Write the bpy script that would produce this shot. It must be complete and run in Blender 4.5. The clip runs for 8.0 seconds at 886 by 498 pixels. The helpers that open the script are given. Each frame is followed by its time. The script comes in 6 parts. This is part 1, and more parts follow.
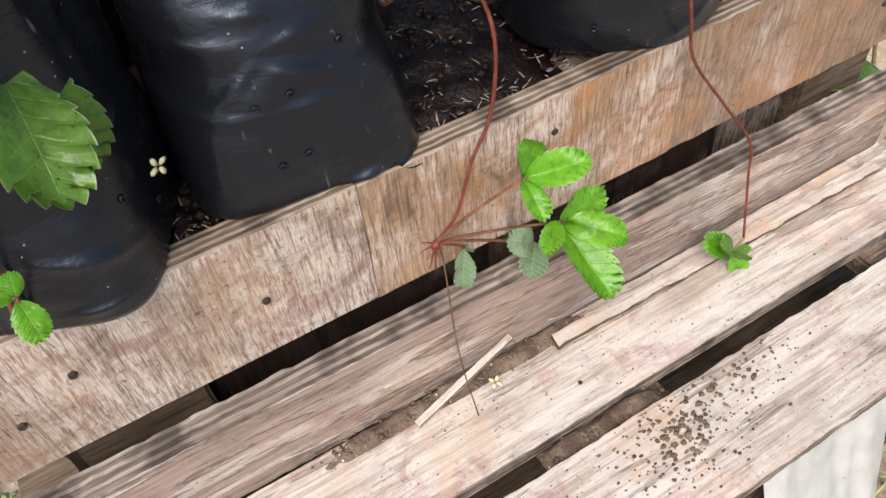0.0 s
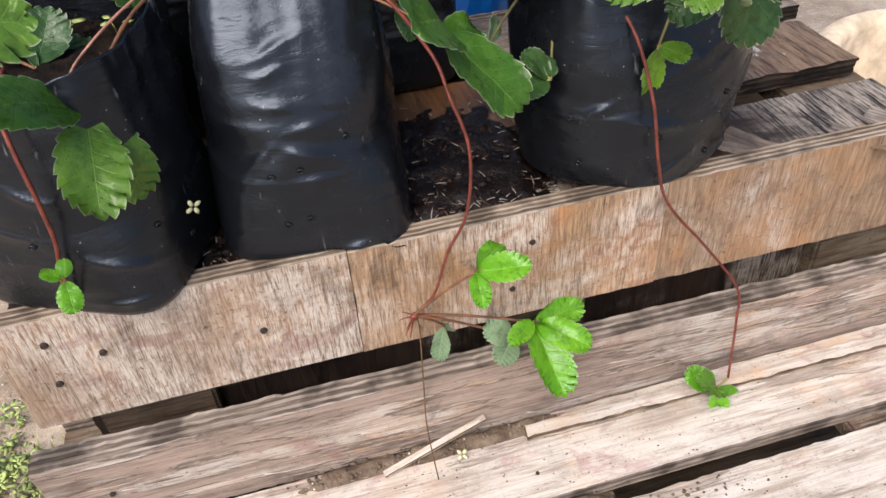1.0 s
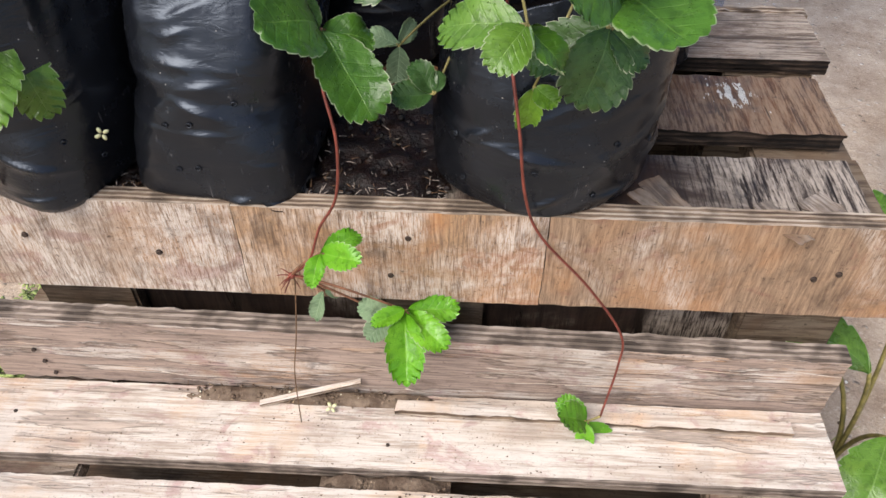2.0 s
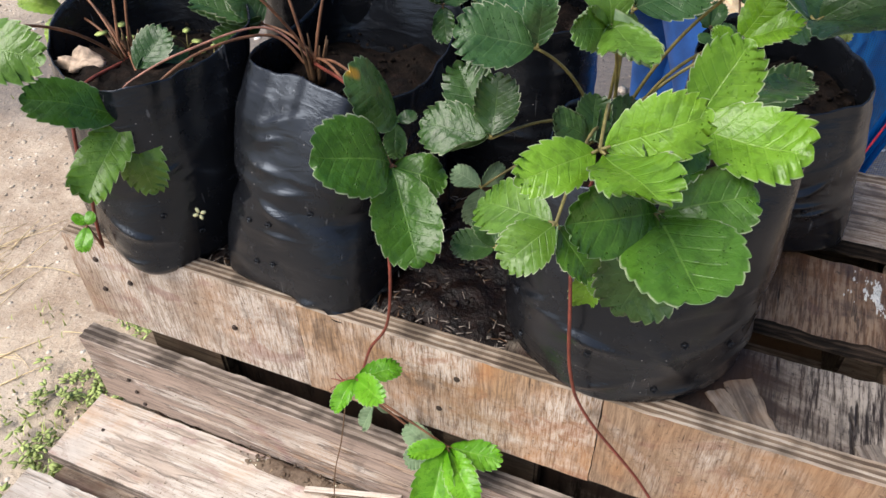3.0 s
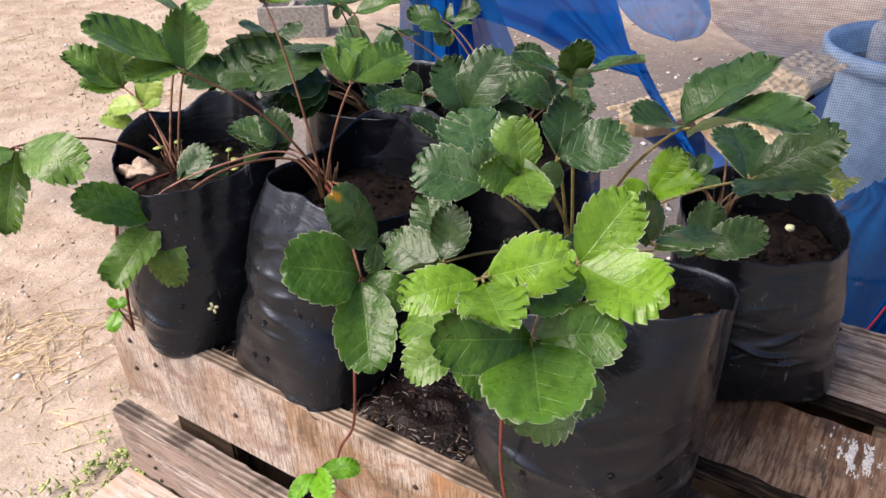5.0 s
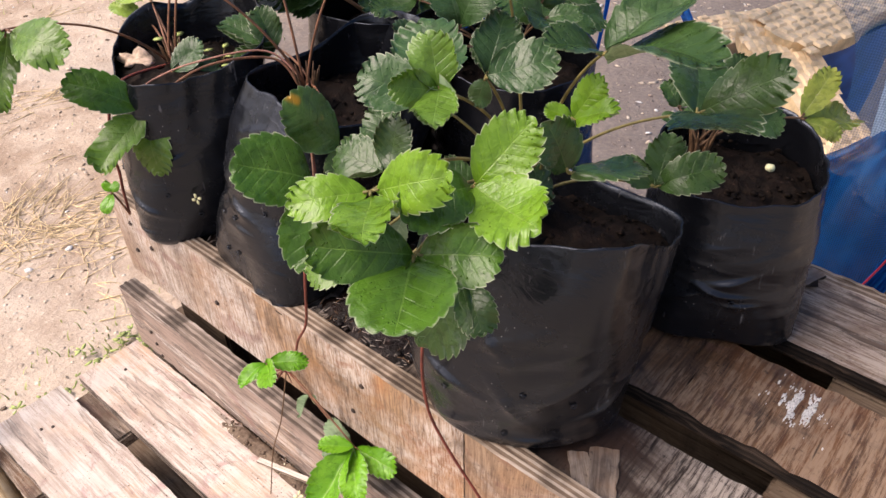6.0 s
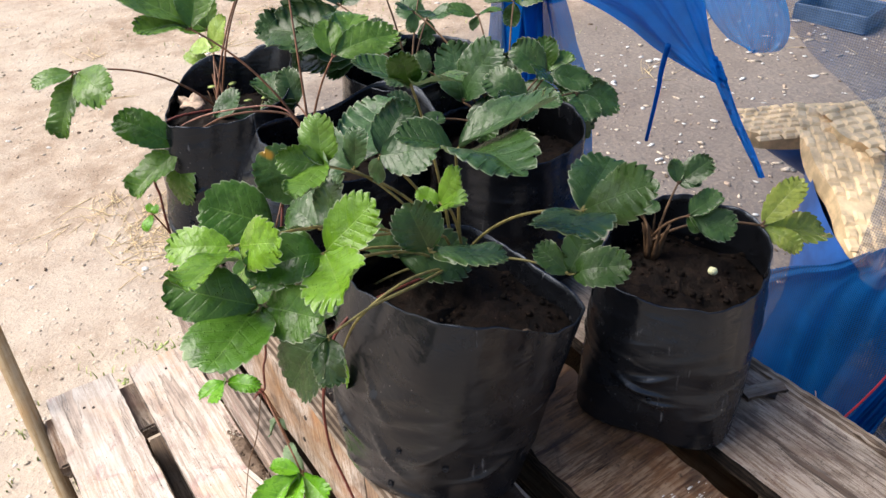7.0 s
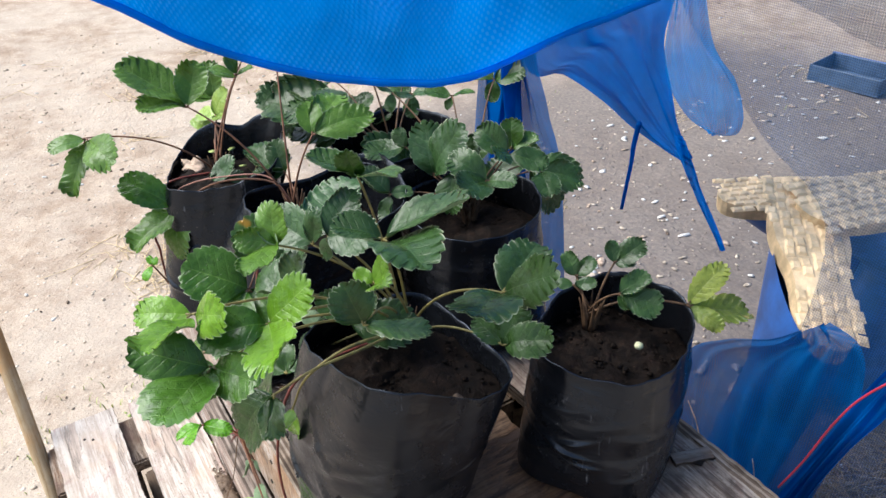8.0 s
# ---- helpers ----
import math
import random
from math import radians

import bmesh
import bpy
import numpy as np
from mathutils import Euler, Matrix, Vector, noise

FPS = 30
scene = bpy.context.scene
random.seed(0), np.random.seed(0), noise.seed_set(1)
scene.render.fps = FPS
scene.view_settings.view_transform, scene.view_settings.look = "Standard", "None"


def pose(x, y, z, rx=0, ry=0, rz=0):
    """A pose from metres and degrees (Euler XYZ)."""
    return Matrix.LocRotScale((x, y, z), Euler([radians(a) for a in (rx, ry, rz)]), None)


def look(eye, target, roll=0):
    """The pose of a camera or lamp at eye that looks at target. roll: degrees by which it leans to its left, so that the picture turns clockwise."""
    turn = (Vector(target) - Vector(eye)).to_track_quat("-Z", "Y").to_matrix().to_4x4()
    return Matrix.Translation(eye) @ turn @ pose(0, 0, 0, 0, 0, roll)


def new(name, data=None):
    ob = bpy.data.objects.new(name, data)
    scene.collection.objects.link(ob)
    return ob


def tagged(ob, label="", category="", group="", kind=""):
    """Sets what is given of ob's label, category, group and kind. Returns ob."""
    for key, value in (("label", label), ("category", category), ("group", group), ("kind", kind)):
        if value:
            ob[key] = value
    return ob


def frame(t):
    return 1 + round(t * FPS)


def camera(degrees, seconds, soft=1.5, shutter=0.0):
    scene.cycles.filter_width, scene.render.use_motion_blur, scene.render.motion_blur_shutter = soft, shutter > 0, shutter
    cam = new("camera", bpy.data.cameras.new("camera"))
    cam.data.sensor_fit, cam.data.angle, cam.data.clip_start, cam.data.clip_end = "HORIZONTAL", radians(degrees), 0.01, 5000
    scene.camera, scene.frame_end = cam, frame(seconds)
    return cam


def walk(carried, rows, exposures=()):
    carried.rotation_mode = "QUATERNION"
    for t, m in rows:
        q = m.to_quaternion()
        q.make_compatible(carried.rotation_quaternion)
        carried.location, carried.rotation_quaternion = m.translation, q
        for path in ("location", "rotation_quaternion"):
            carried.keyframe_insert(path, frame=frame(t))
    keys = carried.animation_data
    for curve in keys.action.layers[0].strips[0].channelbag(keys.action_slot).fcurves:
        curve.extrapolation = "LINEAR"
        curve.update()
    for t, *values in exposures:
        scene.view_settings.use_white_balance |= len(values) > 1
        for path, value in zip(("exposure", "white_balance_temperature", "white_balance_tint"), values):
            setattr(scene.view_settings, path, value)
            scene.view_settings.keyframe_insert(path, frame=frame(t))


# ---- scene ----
cam = camera(59.5, 8.0)
PATH = [
    (0, (0.06, 0.026, 0.548), (0.662, 1.197, -0.958), -5.4),
    (0.5, (0.074, -0.021, 0.574), (0.678, 1.286, -0.814), -3.1),
    (1, (0.126, -0.079, 0.59), (0.481, 1.406, -0.702), -3.8),
    (1.5, (0.242, -0.106, 0.624), (0.25, 1.33, -0.768), -3.1),
    (1.7, (0.271, -0.106, 0.628), (0.317, 1.31, -0.784), 0.1),
    (2.8, (0.423, -0.035, 0.667), (-0.136, 1.302, -0.711), -2.0),
    (3, (0.407, -0.015, 0.67), (-0.196, 1.355, -0.657), -1.3),
    (3.5, (0.386, 0.009, 0.683), (-0.329, 1.543, -0.383), -0.3),
    (4, (0.428, 0.0, 0.686), (-0.34, 1.525, -0.356), 0.1),
    (4.2, (0.452, -0.005, 0.694), (-0.339, 1.493, -0.369), -0.1),
    (5.3, (0.529, -0.002, 0.693), (-0.449, 1.351, -0.408), -1.6),
    (5.5, (0.546, 0.016, 0.693), (-0.408, 1.334, -0.47), 0.3),
    (6, (0.583, 0.047, 0.696), (-0.447, 1.214, -0.56), -1.5),
    (6.5, (0.64, 0.094, 0.691), (-0.557, 1.148, -0.515), -1.4),
    (7, (0.712, 0.152, 0.728), (-0.649, 1.052, -0.429), -2.7),
    (7.5, (0.755, 0.174, 0.758), (-0.673, 1.079, -0.31), -1.1),
    (8, (0.778, 0.186, 0.782), (-0.671, 1.047, -0.294), -2.1),
]
walk(cam, [(t, look(eye, target, roll)) for t, eye, target, roll in PATH], ((0, 0.78, 6450, 11), (0.5, 0.8, 6450, 11), (1.7, 0.88, 6450, 11), (3.0, 0.92, 6450, 9), (3.5, 0.68, 6400, 10), (4.0, 1.06, 6150, 11), (5.5, 1.05, 7050, 21), (6.0, 1.03, 7050, 21), (6.6, 1.14, 6850, 15), (7.0, 1.13, 6600, 11), (8.0, 1.13, 6100, 8)))

# ---------------------------------------------------------------- light
world = bpy.data.worlds.new("daylight")
scene.world = world
world.use_nodes = True
wn, wl = world.node_tree.nodes, world.node_tree.links
sky = wn.new("ShaderNodeTexSky")
sky.sky_type, sky.sun_disc = "NISHITA", False
sky.sun_elevation, sky.sun_rotation = radians(52), radians(221)
sky.air_density, sky.dust_density, sky.ozone_density = 1.0, 4.0, 1.0
wl.new(sky.outputs[0], wn["Background"].inputs[0])
wn["Background"].inputs[1].default_value = 0.11
sun = new("sun", bpy.data.lights.new("sun", "SUN"))
sun.data.energy, sun.data.angle, sun.data.color = 2.0, radians(45), (1.0, 0.975, 0.945)
sun.matrix_world = look((-1.3, -1.5, 2.6), (0, 0, 0))


# ---------------------------------------------------------------- node helpers
class Shader:
    """A small wrapper to write node materials briefly."""

    def __init__(self, name):
        self.m = bpy.data.materials.new(name)
        self.m.use_nodes = True
        self.n, self.l = self.m.node_tree.nodes, self.m.node_tree.links
        self.bsdf = self.n["Principled BSDF"]
        self.out = self.n["Material Output"]
        self.tc = self.n.new("ShaderNodeTexCoord")
        self.start = None

    def shift(self):
        """Let every object take its own stretch of the pattern."""
        far, add = self.n.new("ShaderNodeVectorMath"), self.n.new("ShaderNodeVectorMath")
        far.operation, add.operation = "SCALE", "ADD"
        far.inputs[0].default_value = (13.0, 29.0, 7.0)
        self.l.new(self.rand(), far.inputs["Scale"])
        self.l.new(self.tc.outputs["Object"], add.inputs[0])
        self.l.new(far.outputs[0], add.inputs[1])
        self.start = add.outputs[0]

    def put(self, socket, value):
        if hasattr(value, "is_linked"):
            self.l.new(value, socket)
        else:
            socket.default_value = value

    def coord(self, kind="Object", scale=(1, 1, 1), rot=(0, 0, 0)):
        mp = self.n.new("ShaderNodeMapping")
        mp.inputs["Scale"].default_value = scale
        mp.inputs["Rotation"].default_value = rot
        self.l.new(self.start if self.start and kind == "Object" else self.tc.outputs[kind], mp.inputs[0])
        return mp.outputs[0]

    def noise(self, co, scale, detail=4, rough=0.55, warp=0.0):
        nd = self.n.new("ShaderNodeTexNoise")
        for key, v in (("Scale", scale), ("Detail", detail), ("Roughness", rough), ("Distortion", warp)):
            nd.inputs[key].default_value = v
        self.l.new(co, nd.inputs["Vector"])
        return nd.outputs[0]

    def cells(self, co, scale, feature="F1", out=0):
        nd = self.n.new("ShaderNodeTexVoronoi")
        nd.feature = feature
        nd.inputs["Scale"].default_value = scale
        self.l.new(co, nd.inputs["Vector"])
        return nd.outputs[out]

    def ramp(self, fac, a, b, lo=0.0, hi=1.0):
        nd = self.n.new("ShaderNodeMapRange")
        nd.interpolation_type = "SMOOTHSTEP"
        self.put(nd.inputs[0], fac)
        for i, v in enumerate((a, b, lo, hi)):
            nd.inputs[1 + i].default_value = v
        return nd.outputs[0]

    def mix(self, fac, a, b, blend="MIX"):
        nd = self.n.new("ShaderNodeMix")
        nd.data_type, nd.blend_type = "RGBA", blend
        self.put(nd.inputs[0], fac)
        self.put(nd.inputs[6], (*a, 1) if isinstance(a, tuple) else a)
        self.put(nd.inputs[7], (*b, 1) if isinstance(b, tuple) else b)
        return nd.outputs[2]

    def calc(self, op, a, b=0.0, c=0.0):
        nd = self.n.new("ShaderNodeMath")
        nd.operation = op
        for i, v in enumerate((a, b, c)):
            self.put(nd.inputs[i], v)
        return nd.outputs[0]

    def rand(self):
        return self.n.new("ShaderNodeObjectInfo").outputs["Random"]

    def bump(self, height, strength=0.4, distance=0.001):
        nd = self.n.new("ShaderNodeBump")
        nd.inputs["Strength"].default_value, nd.inputs["Distance"].default_value = strength, distance
        self.l.new(height, nd.inputs["Height"])
        self.l.new(nd.outputs[0], self.bsdf.inputs["Normal"])

    def done(self, color, rough=0.8, metal=0.0, spec=0.5):
        self.put(self.bsdf.inputs["Base Color"], (*color, 1) if isinstance(color, tuple) else color)
        self.put(self.bsdf.inputs["Roughness"], rough)
        self.bsdf.inputs["Metallic"].default_value = metal
        self.bsdf.inputs["Specular IOR Level"].default_value = spec
        return self.m


# ---------------------------------------------------------------- materials
def wood_material(name, pale, dark, wear, along="x", stain=0.45, wet=0.0, patch=0.5, torn=0.0, under=(0.3, 0.24, 0.19), fine_grain=1.0, marks=1.0, mottle=None, bleached_end=0.0):
    """Weathered plywood veneer. along: the axis of the grain; wear: colour of the bleached fibres, laid in patches;
    torn: share of the surface where the outer veneer has come off and shows the next ply."""
    s = Shader(name)
    s.shift()
    st = {"x": (9, 150, 150), "y": (210 * fine_grain, 16 * fine_grain, 60)}[along]
    lean = (0, 0, 0.12)
    plain = s.coord()
    grain = s.noise(s.coord("Object", st, lean), 1.0, 8, 0.72, 0.5)
    fibre = s.noise(s.coord("Object", tuple(v * 3.1 for v in st), lean), 1.0, 4, 0.75)
    zone = s.noise(s.coord("Object", (8, 10, 10)), 1.0, 5, 0.62, 0.8)
    if bleached_end:
        ends = s.n.new("ShaderNodeSeparateXYZ")
        s.l.new(s.tc.outputs["Object"], ends.inputs[0])
        zone = s.calc("ADD", zone, s.ramp(ends.outputs[0], 0.48, 0.66, 0.0, bleached_end))
    tone = s.noise(s.coord("Object", (11, 7, 7), (0.4, 0.2, 0.7)), 1.0, 4, 0.6, 0.4)
    blotch = s.noise(plain, 24, 5, 0.65, 0.5)
    fine = s.noise(plain, 210, 4, 0.65)
    crack = s.noise(s.coord("Object", tuple(v * 1.4 for v in st), (0, 0, 0.06)), 1.0, 2, 0.5, 0.2)
    c = s.mix(s.ramp(grain, 0.3, 0.68), dark, pale)
    c = s.mix(s.calc("MULTIPLY", s.ramp(tone, 0.48, 0.68), 0.6), c, (pale[0] * 1.06, pale[1] * 0.78, pale[2] * 0.54))
    both = s.calc("ADD", s.calc("MULTIPLY", grain, 0.45), s.calc("MULTIPLY", fibre, 0.55))
    worn = s.calc("MULTIPLY", s.ramp(zone, 0.5 - 0.25 * patch, 0.74 - 0.25 * patch), s.ramp(both, 0.42, 0.56))
    c = s.mix(s.calc("MULTIPLY", worn, 0.88), c, wear)
    if mottle:
        patchy = s.noise(s.coord("Object", (1.0, 2.2, 2.2)), 15, 6, 0.7, 0.9)
        c = s.mix(s.calc("MULTIPLY", s.ramp(patchy, 0.50, 0.70), 0.6), c, s.mix(s.ramp(fibre, 0.35, 0.65), tuple(v * 0.7 for v in mottle), mottle))
        dust = s.noise(plain, 420, 3, 0.8)
        c = s.mix(s.calc("MULTIPLY", s.calc("MULTIPLY", s.ramp(dust, 0.58, 0.66), s.ramp(patchy, 0.40, 0.6)), 0.65), c, tuple(v * 0.42 for v in dark))
        tint = s.noise(s.coord("Object", (1.0, 1.6, 1.6), (0.7, 0.1, 0.3)), 19, 5, 0.68, 1.1)
        rosy = (mottle[0] * 1.02, mottle[1] * 0.80, mottle[2] * 0.92)
        c = s.mix(s.calc("MULTIPLY", s.ramp(tint, 0.54, 0.66), 0.55), c, s.mix(s.ramp(both, 0.4, 0.6), tuple(v * 0.62 for v in rosy), rosy))
    step = None
    if torn:
        sk = {"x": (5, 46, 46), "y": (46, 6, 20)}[along]
        gone = s.noise(s.coord("Object", sk, (0, 0, 0.05)), 1.0, 5, 0.62, 0.3)
        edge = 0.66 - 0.3 * torn
        step = s.ramp(gone, edge, edge + 0.025)
        c = s.mix(step, c, s.mix(s.ramp(both, 0.36, 0.62), tuple(v * 0.5 for v in under), under))
        rimline = s.calc("MULTIPLY", s.ramp(gone, edge - 0.012, edge), s.ramp(gone, edge + 0.022, edge + 0.008))
        c = s.mix(s.calc("MULTIPLY", rimline, 0.6 * marks), c, tuple(v * 0.35 for v in dark))
    c = s.mix(s.calc("MULTIPLY", s.ramp(blotch, 0.52, 0.76), stain), c, tuple(v * 0.35 for v in dark))
    drip = s.noise(s.coord("Object", tuple(v * 0.35 for v in st), lean), 1.0, 5, 0.7, 0.4)
    c = s.mix(s.calc("MULTIPLY", s.calc("MULTIPLY", s.ramp(drip, 0.52, 0.66), s.ramp(blotch, 0.4, 0.62)), 0.75 * stain), c, (dark[0] * 0.5, dark[1] * 0.48, dark[2] * 0.55))
    c = s.mix(s.calc("MULTIPLY", s.ramp(fine, 0.60, 0.73), 0.6 * marks), c, tuple(v * 0.4 for v in dark))
    c = s.mix(s.calc("MULTIPLY", s.ramp(crack, 0.30, 0.22), 0.7 * marks), c, tuple(v * 0.3 for v in dark))
    h = s.calc("ADD", s.calc("MULTIPLY", grain, 0.8), s.calc("ADD", s.calc("MULTIPLY", fibre, 0.5), s.ramp(crack, 0.22, 0.32)))
    if step is not None:
        h = s.calc("SUBTRACT", h, s.calc("MULTIPLY", step, 0.9))
    s.bump(h, 0.7 if marks > 0.5 else 0.3, 0.0012)
    return s.done(c, s.ramp(blotch, 0.3, 0.8, 0.90 - wet, 0.66 - wet), spec=0.32 - 0.2 * wet)


def edge_material(name, pale, dark):
    """One ply seen at the cut edge, with broken fibres."""
    s = Shader(name)
    s.shift()
    g = s.noise(s.coord("Object", (18, 60, 260)), 1.0, 5, 0.65)
    b = s.noise(s.coord(), 30, 3)
    c = s.mix(s.ramp(g, 0.35, 0.68), dark, pale)
    c = s.mix(s.calc("MULTIPLY", s.ramp(b, 0.42, 0.64), 0.8), c, tuple(v * 0.35 for v in dark))
    s.bump(g, 0.6, 0.001)
    return s.done(c, 0.85, spec=0.25)


FASCIA = [wood_material("fascia_veneer_" + name, pale, (0.15, 0.096, 0.064), (0.62, 0.57, 0.515), "y", stain, 0, patch, 0, (0.30, 0.20, 0.12), 2.2, 1, mottle) for name, pale, stain, patch, mottle in (
    ("bleached", (0.42, 0.32, 0.235), 0.6, 0.75, (0.30, 0.215, 0.16)), ("mixed", (0.45, 0.285, 0.16), 0.8, 0.40, (0.33, 0.18, 0.075)), ("tan", (0.385, 0.265, 0.17), 0.6, 0.06, (0.28, 0.18, 0.11)))]
GREYED = wood_material("greyed_veneer", (0.43, 0.345, 0.28), (0.175, 0.125, 0.098), (0.58, 0.53, 0.48), "x", 0.6, 0, 0.6, 0.58, (0.40, 0.305, 0.25), 1, 1, (0.32, 0.235, 0.20))
BLEACHED = wood_material("bleached_veneer", (0.545, 0.475, 0.405), (0.32, 0.255, 0.205), (0.60, 0.555, 0.50), "x", 0.3, 0, 0.6, 0.22, (0.49, 0.40, 0.33), 1, 0.6, (0.42, 0.325, 0.265))
WET = wood_material("wet_veneer", (0.175, 0.090, 0.041), (0.036, 0.021, 0.014), (0.285, 0.195, 0.125), "y", 0.85, 0.36, 0.30, 0.12, (0.075, 0.047, 0.033), 0.8, 1, (0.13, 0.085, 0.058), bleached_end=0.24)
# Sodden deck wood; also carries the painted shade of the inner board.
SODDEN_AND_SHADED = wood_material("sodden_and_shaded_veneer", (0.046, 0.029, 0.021), (0.015, 0.010, 0.008), (0.42, 0.355, 0.29), "y", 0.7, 0.2, 0.05, 0.10, (0.030, 0.020, 0.014), 0.8, 1, (0.055, 0.036, 0.026), bleached_end=0.27)
SILVER = wood_material("silvered_veneer", (0.185, 0.128, 0.088), (0.075, 0.052, 0.037), (0.40, 0.335, 0.27), "x", 0.7, 0.12, 0.42, 0.20, (0.12, 0.083, 0.060), 1, 1, (0.14, 0.095, 0.066), bleached_end=0.16)
FLAKE = wood_material("peeled_veneer", (0.20, 0.155, 0.12), (0.07, 0.052, 0.04), (0.40, 0.345, 0.29), "x", 0.8, 0.1, 0.3)
PLY_A = edge_material("ply_edge_pale", (0.50, 0.43, 0.35), (0.28, 0.21, 0.15))
PLY_B = edge_material("ply_edge_dark", (0.25, 0.18, 0.125), (0.085, 0.058, 0.04))
GREY_A = edge_material("weathered_ply_pale", (0.40, 0.335, 0.285), (0.22, 0.175, 0.14))
GREY_B = edge_material("weathered_ply_dark", (0.24, 0.19, 0.155), (0.09, 0.068, 0.054))
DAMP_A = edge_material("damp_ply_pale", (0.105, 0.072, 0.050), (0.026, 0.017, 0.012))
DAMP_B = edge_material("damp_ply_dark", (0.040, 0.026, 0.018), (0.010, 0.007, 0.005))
# Kept dark so the inner blocks and boards read as shaded.
SHADED_BLOCKWOOD = wood_material("shaded_block_wood", (0.13, 0.088, 0.056), (0.045, 0.03, 0.02), (0.19, 0.145, 0.10), "x", 0.6)


def bag_material():
    s = Shader("black_polythene")
    s.shift()
    co = s.coord()
    dust = s.noise(co, 26, 5, 0.65)
    speck = s.cells(co, 170)
    crease = s.noise(s.coord("Object", (38, 38, 110)), 1.0, 5, 0.6, 1.2)
    scratch = s.noise(s.coord("Object", (260, 260, 22), (0.2, 0.15, 0.3)), 1.0, 3, 0.5, 0.4)
    c = s.mix(s.calc("MULTIPLY", s.ramp(dust, 0.5, 0.8), 0.6), (0.0065, 0.0072, 0.0092), (0.016, 0.0175, 0.021))
    c = s.mix(s.calc("MULTIPLY", s.calc("MULTIPLY", s.ramp(scratch, 0.66, 0.74), s.ramp(dust, 0.46, 0.60)), 0.8), c, (0.12, 0.12, 0.125))
    c = s.mix(s.calc("MULTIPLY", s.ramp(speck, 0.10, 0.05), s.ramp(dust, 0.52, 0.60, 0, 0.9)), c, (0.28, 0.27, 0.26))
    s.bump(s.calc("ADD", crease, s.calc("MULTIPLY", s.noise(co, 150, 3), 0.15)), 0.32, 0.002)
    s.bsdf.inputs["Specular Tint"].default_value = (0.72, 0.83, 1.0, 1)
    return s.done(c, s.ramp(dust, 0.35, 0.75, 0.19, 0.35), spec=0.46)


def soil_material(name, a, b, scale=1.0, rough=0.78):
    s = Shader(name)
    co = s.coord()
    n1, n2 = s.noise(co, 55 * scale, 6, 0.7), s.noise(co, 230 * scale, 4, 0.65)
    c = s.mix(s.ramp(n1, 0.35, 0.7), a, b)
    c = s.mix(s.ramp(n2, 0.64, 0.74), c, tuple(min(1, v * 1.8) for v in b))
    bits = s.cells(co, 170 * scale)
    c = s.mix(s.calc("MULTIPLY", s.ramp(bits, 0.16, 0.10), s.ramp(n1, 0.52, 0.6)), c, tuple(min(1, v * 6.5) for v in b))
    s.bump(s.calc("ADD", n1, s.calc("MULTIPLY", n2, 0.6)), 0.9, 0.004 / scale)
    return s.done(c, rough, spec=0.12 if rough > 0.5 else 0.3)


def plain_material(name, color, rough=0.6, spec=0.5, vary=0.25, scale=60, bump=0.2):
    s = Shader(name)
    n = s.noise(s.coord(), scale, 5, 0.6)
    dk = tuple(v * (1 - vary) for v in color)
    lt = tuple(min(1, v * (1 + vary)) for v in color)
    s.bump(n, bump, 0.001)
    return s.done(s.mix(s.ramp(n, 0.3, 0.7), dk, lt), rough, spec=spec)


BAG = bag_material()
SOIL = soil_material("potting_soil", (0.0030, 0.0020, 0.0013), (0.016, 0.0095, 0.0062), 1.5)
WET_SOIL = soil_material("wet_spilled_soil", (0.003, 0.0018, 0.0013), (0.016, 0.0075, 0.005), 1.4, 0.30)
DIRT = soil_material("crusted_dirt", (0.085, 0.058, 0.041), (0.22, 0.165, 0.12))


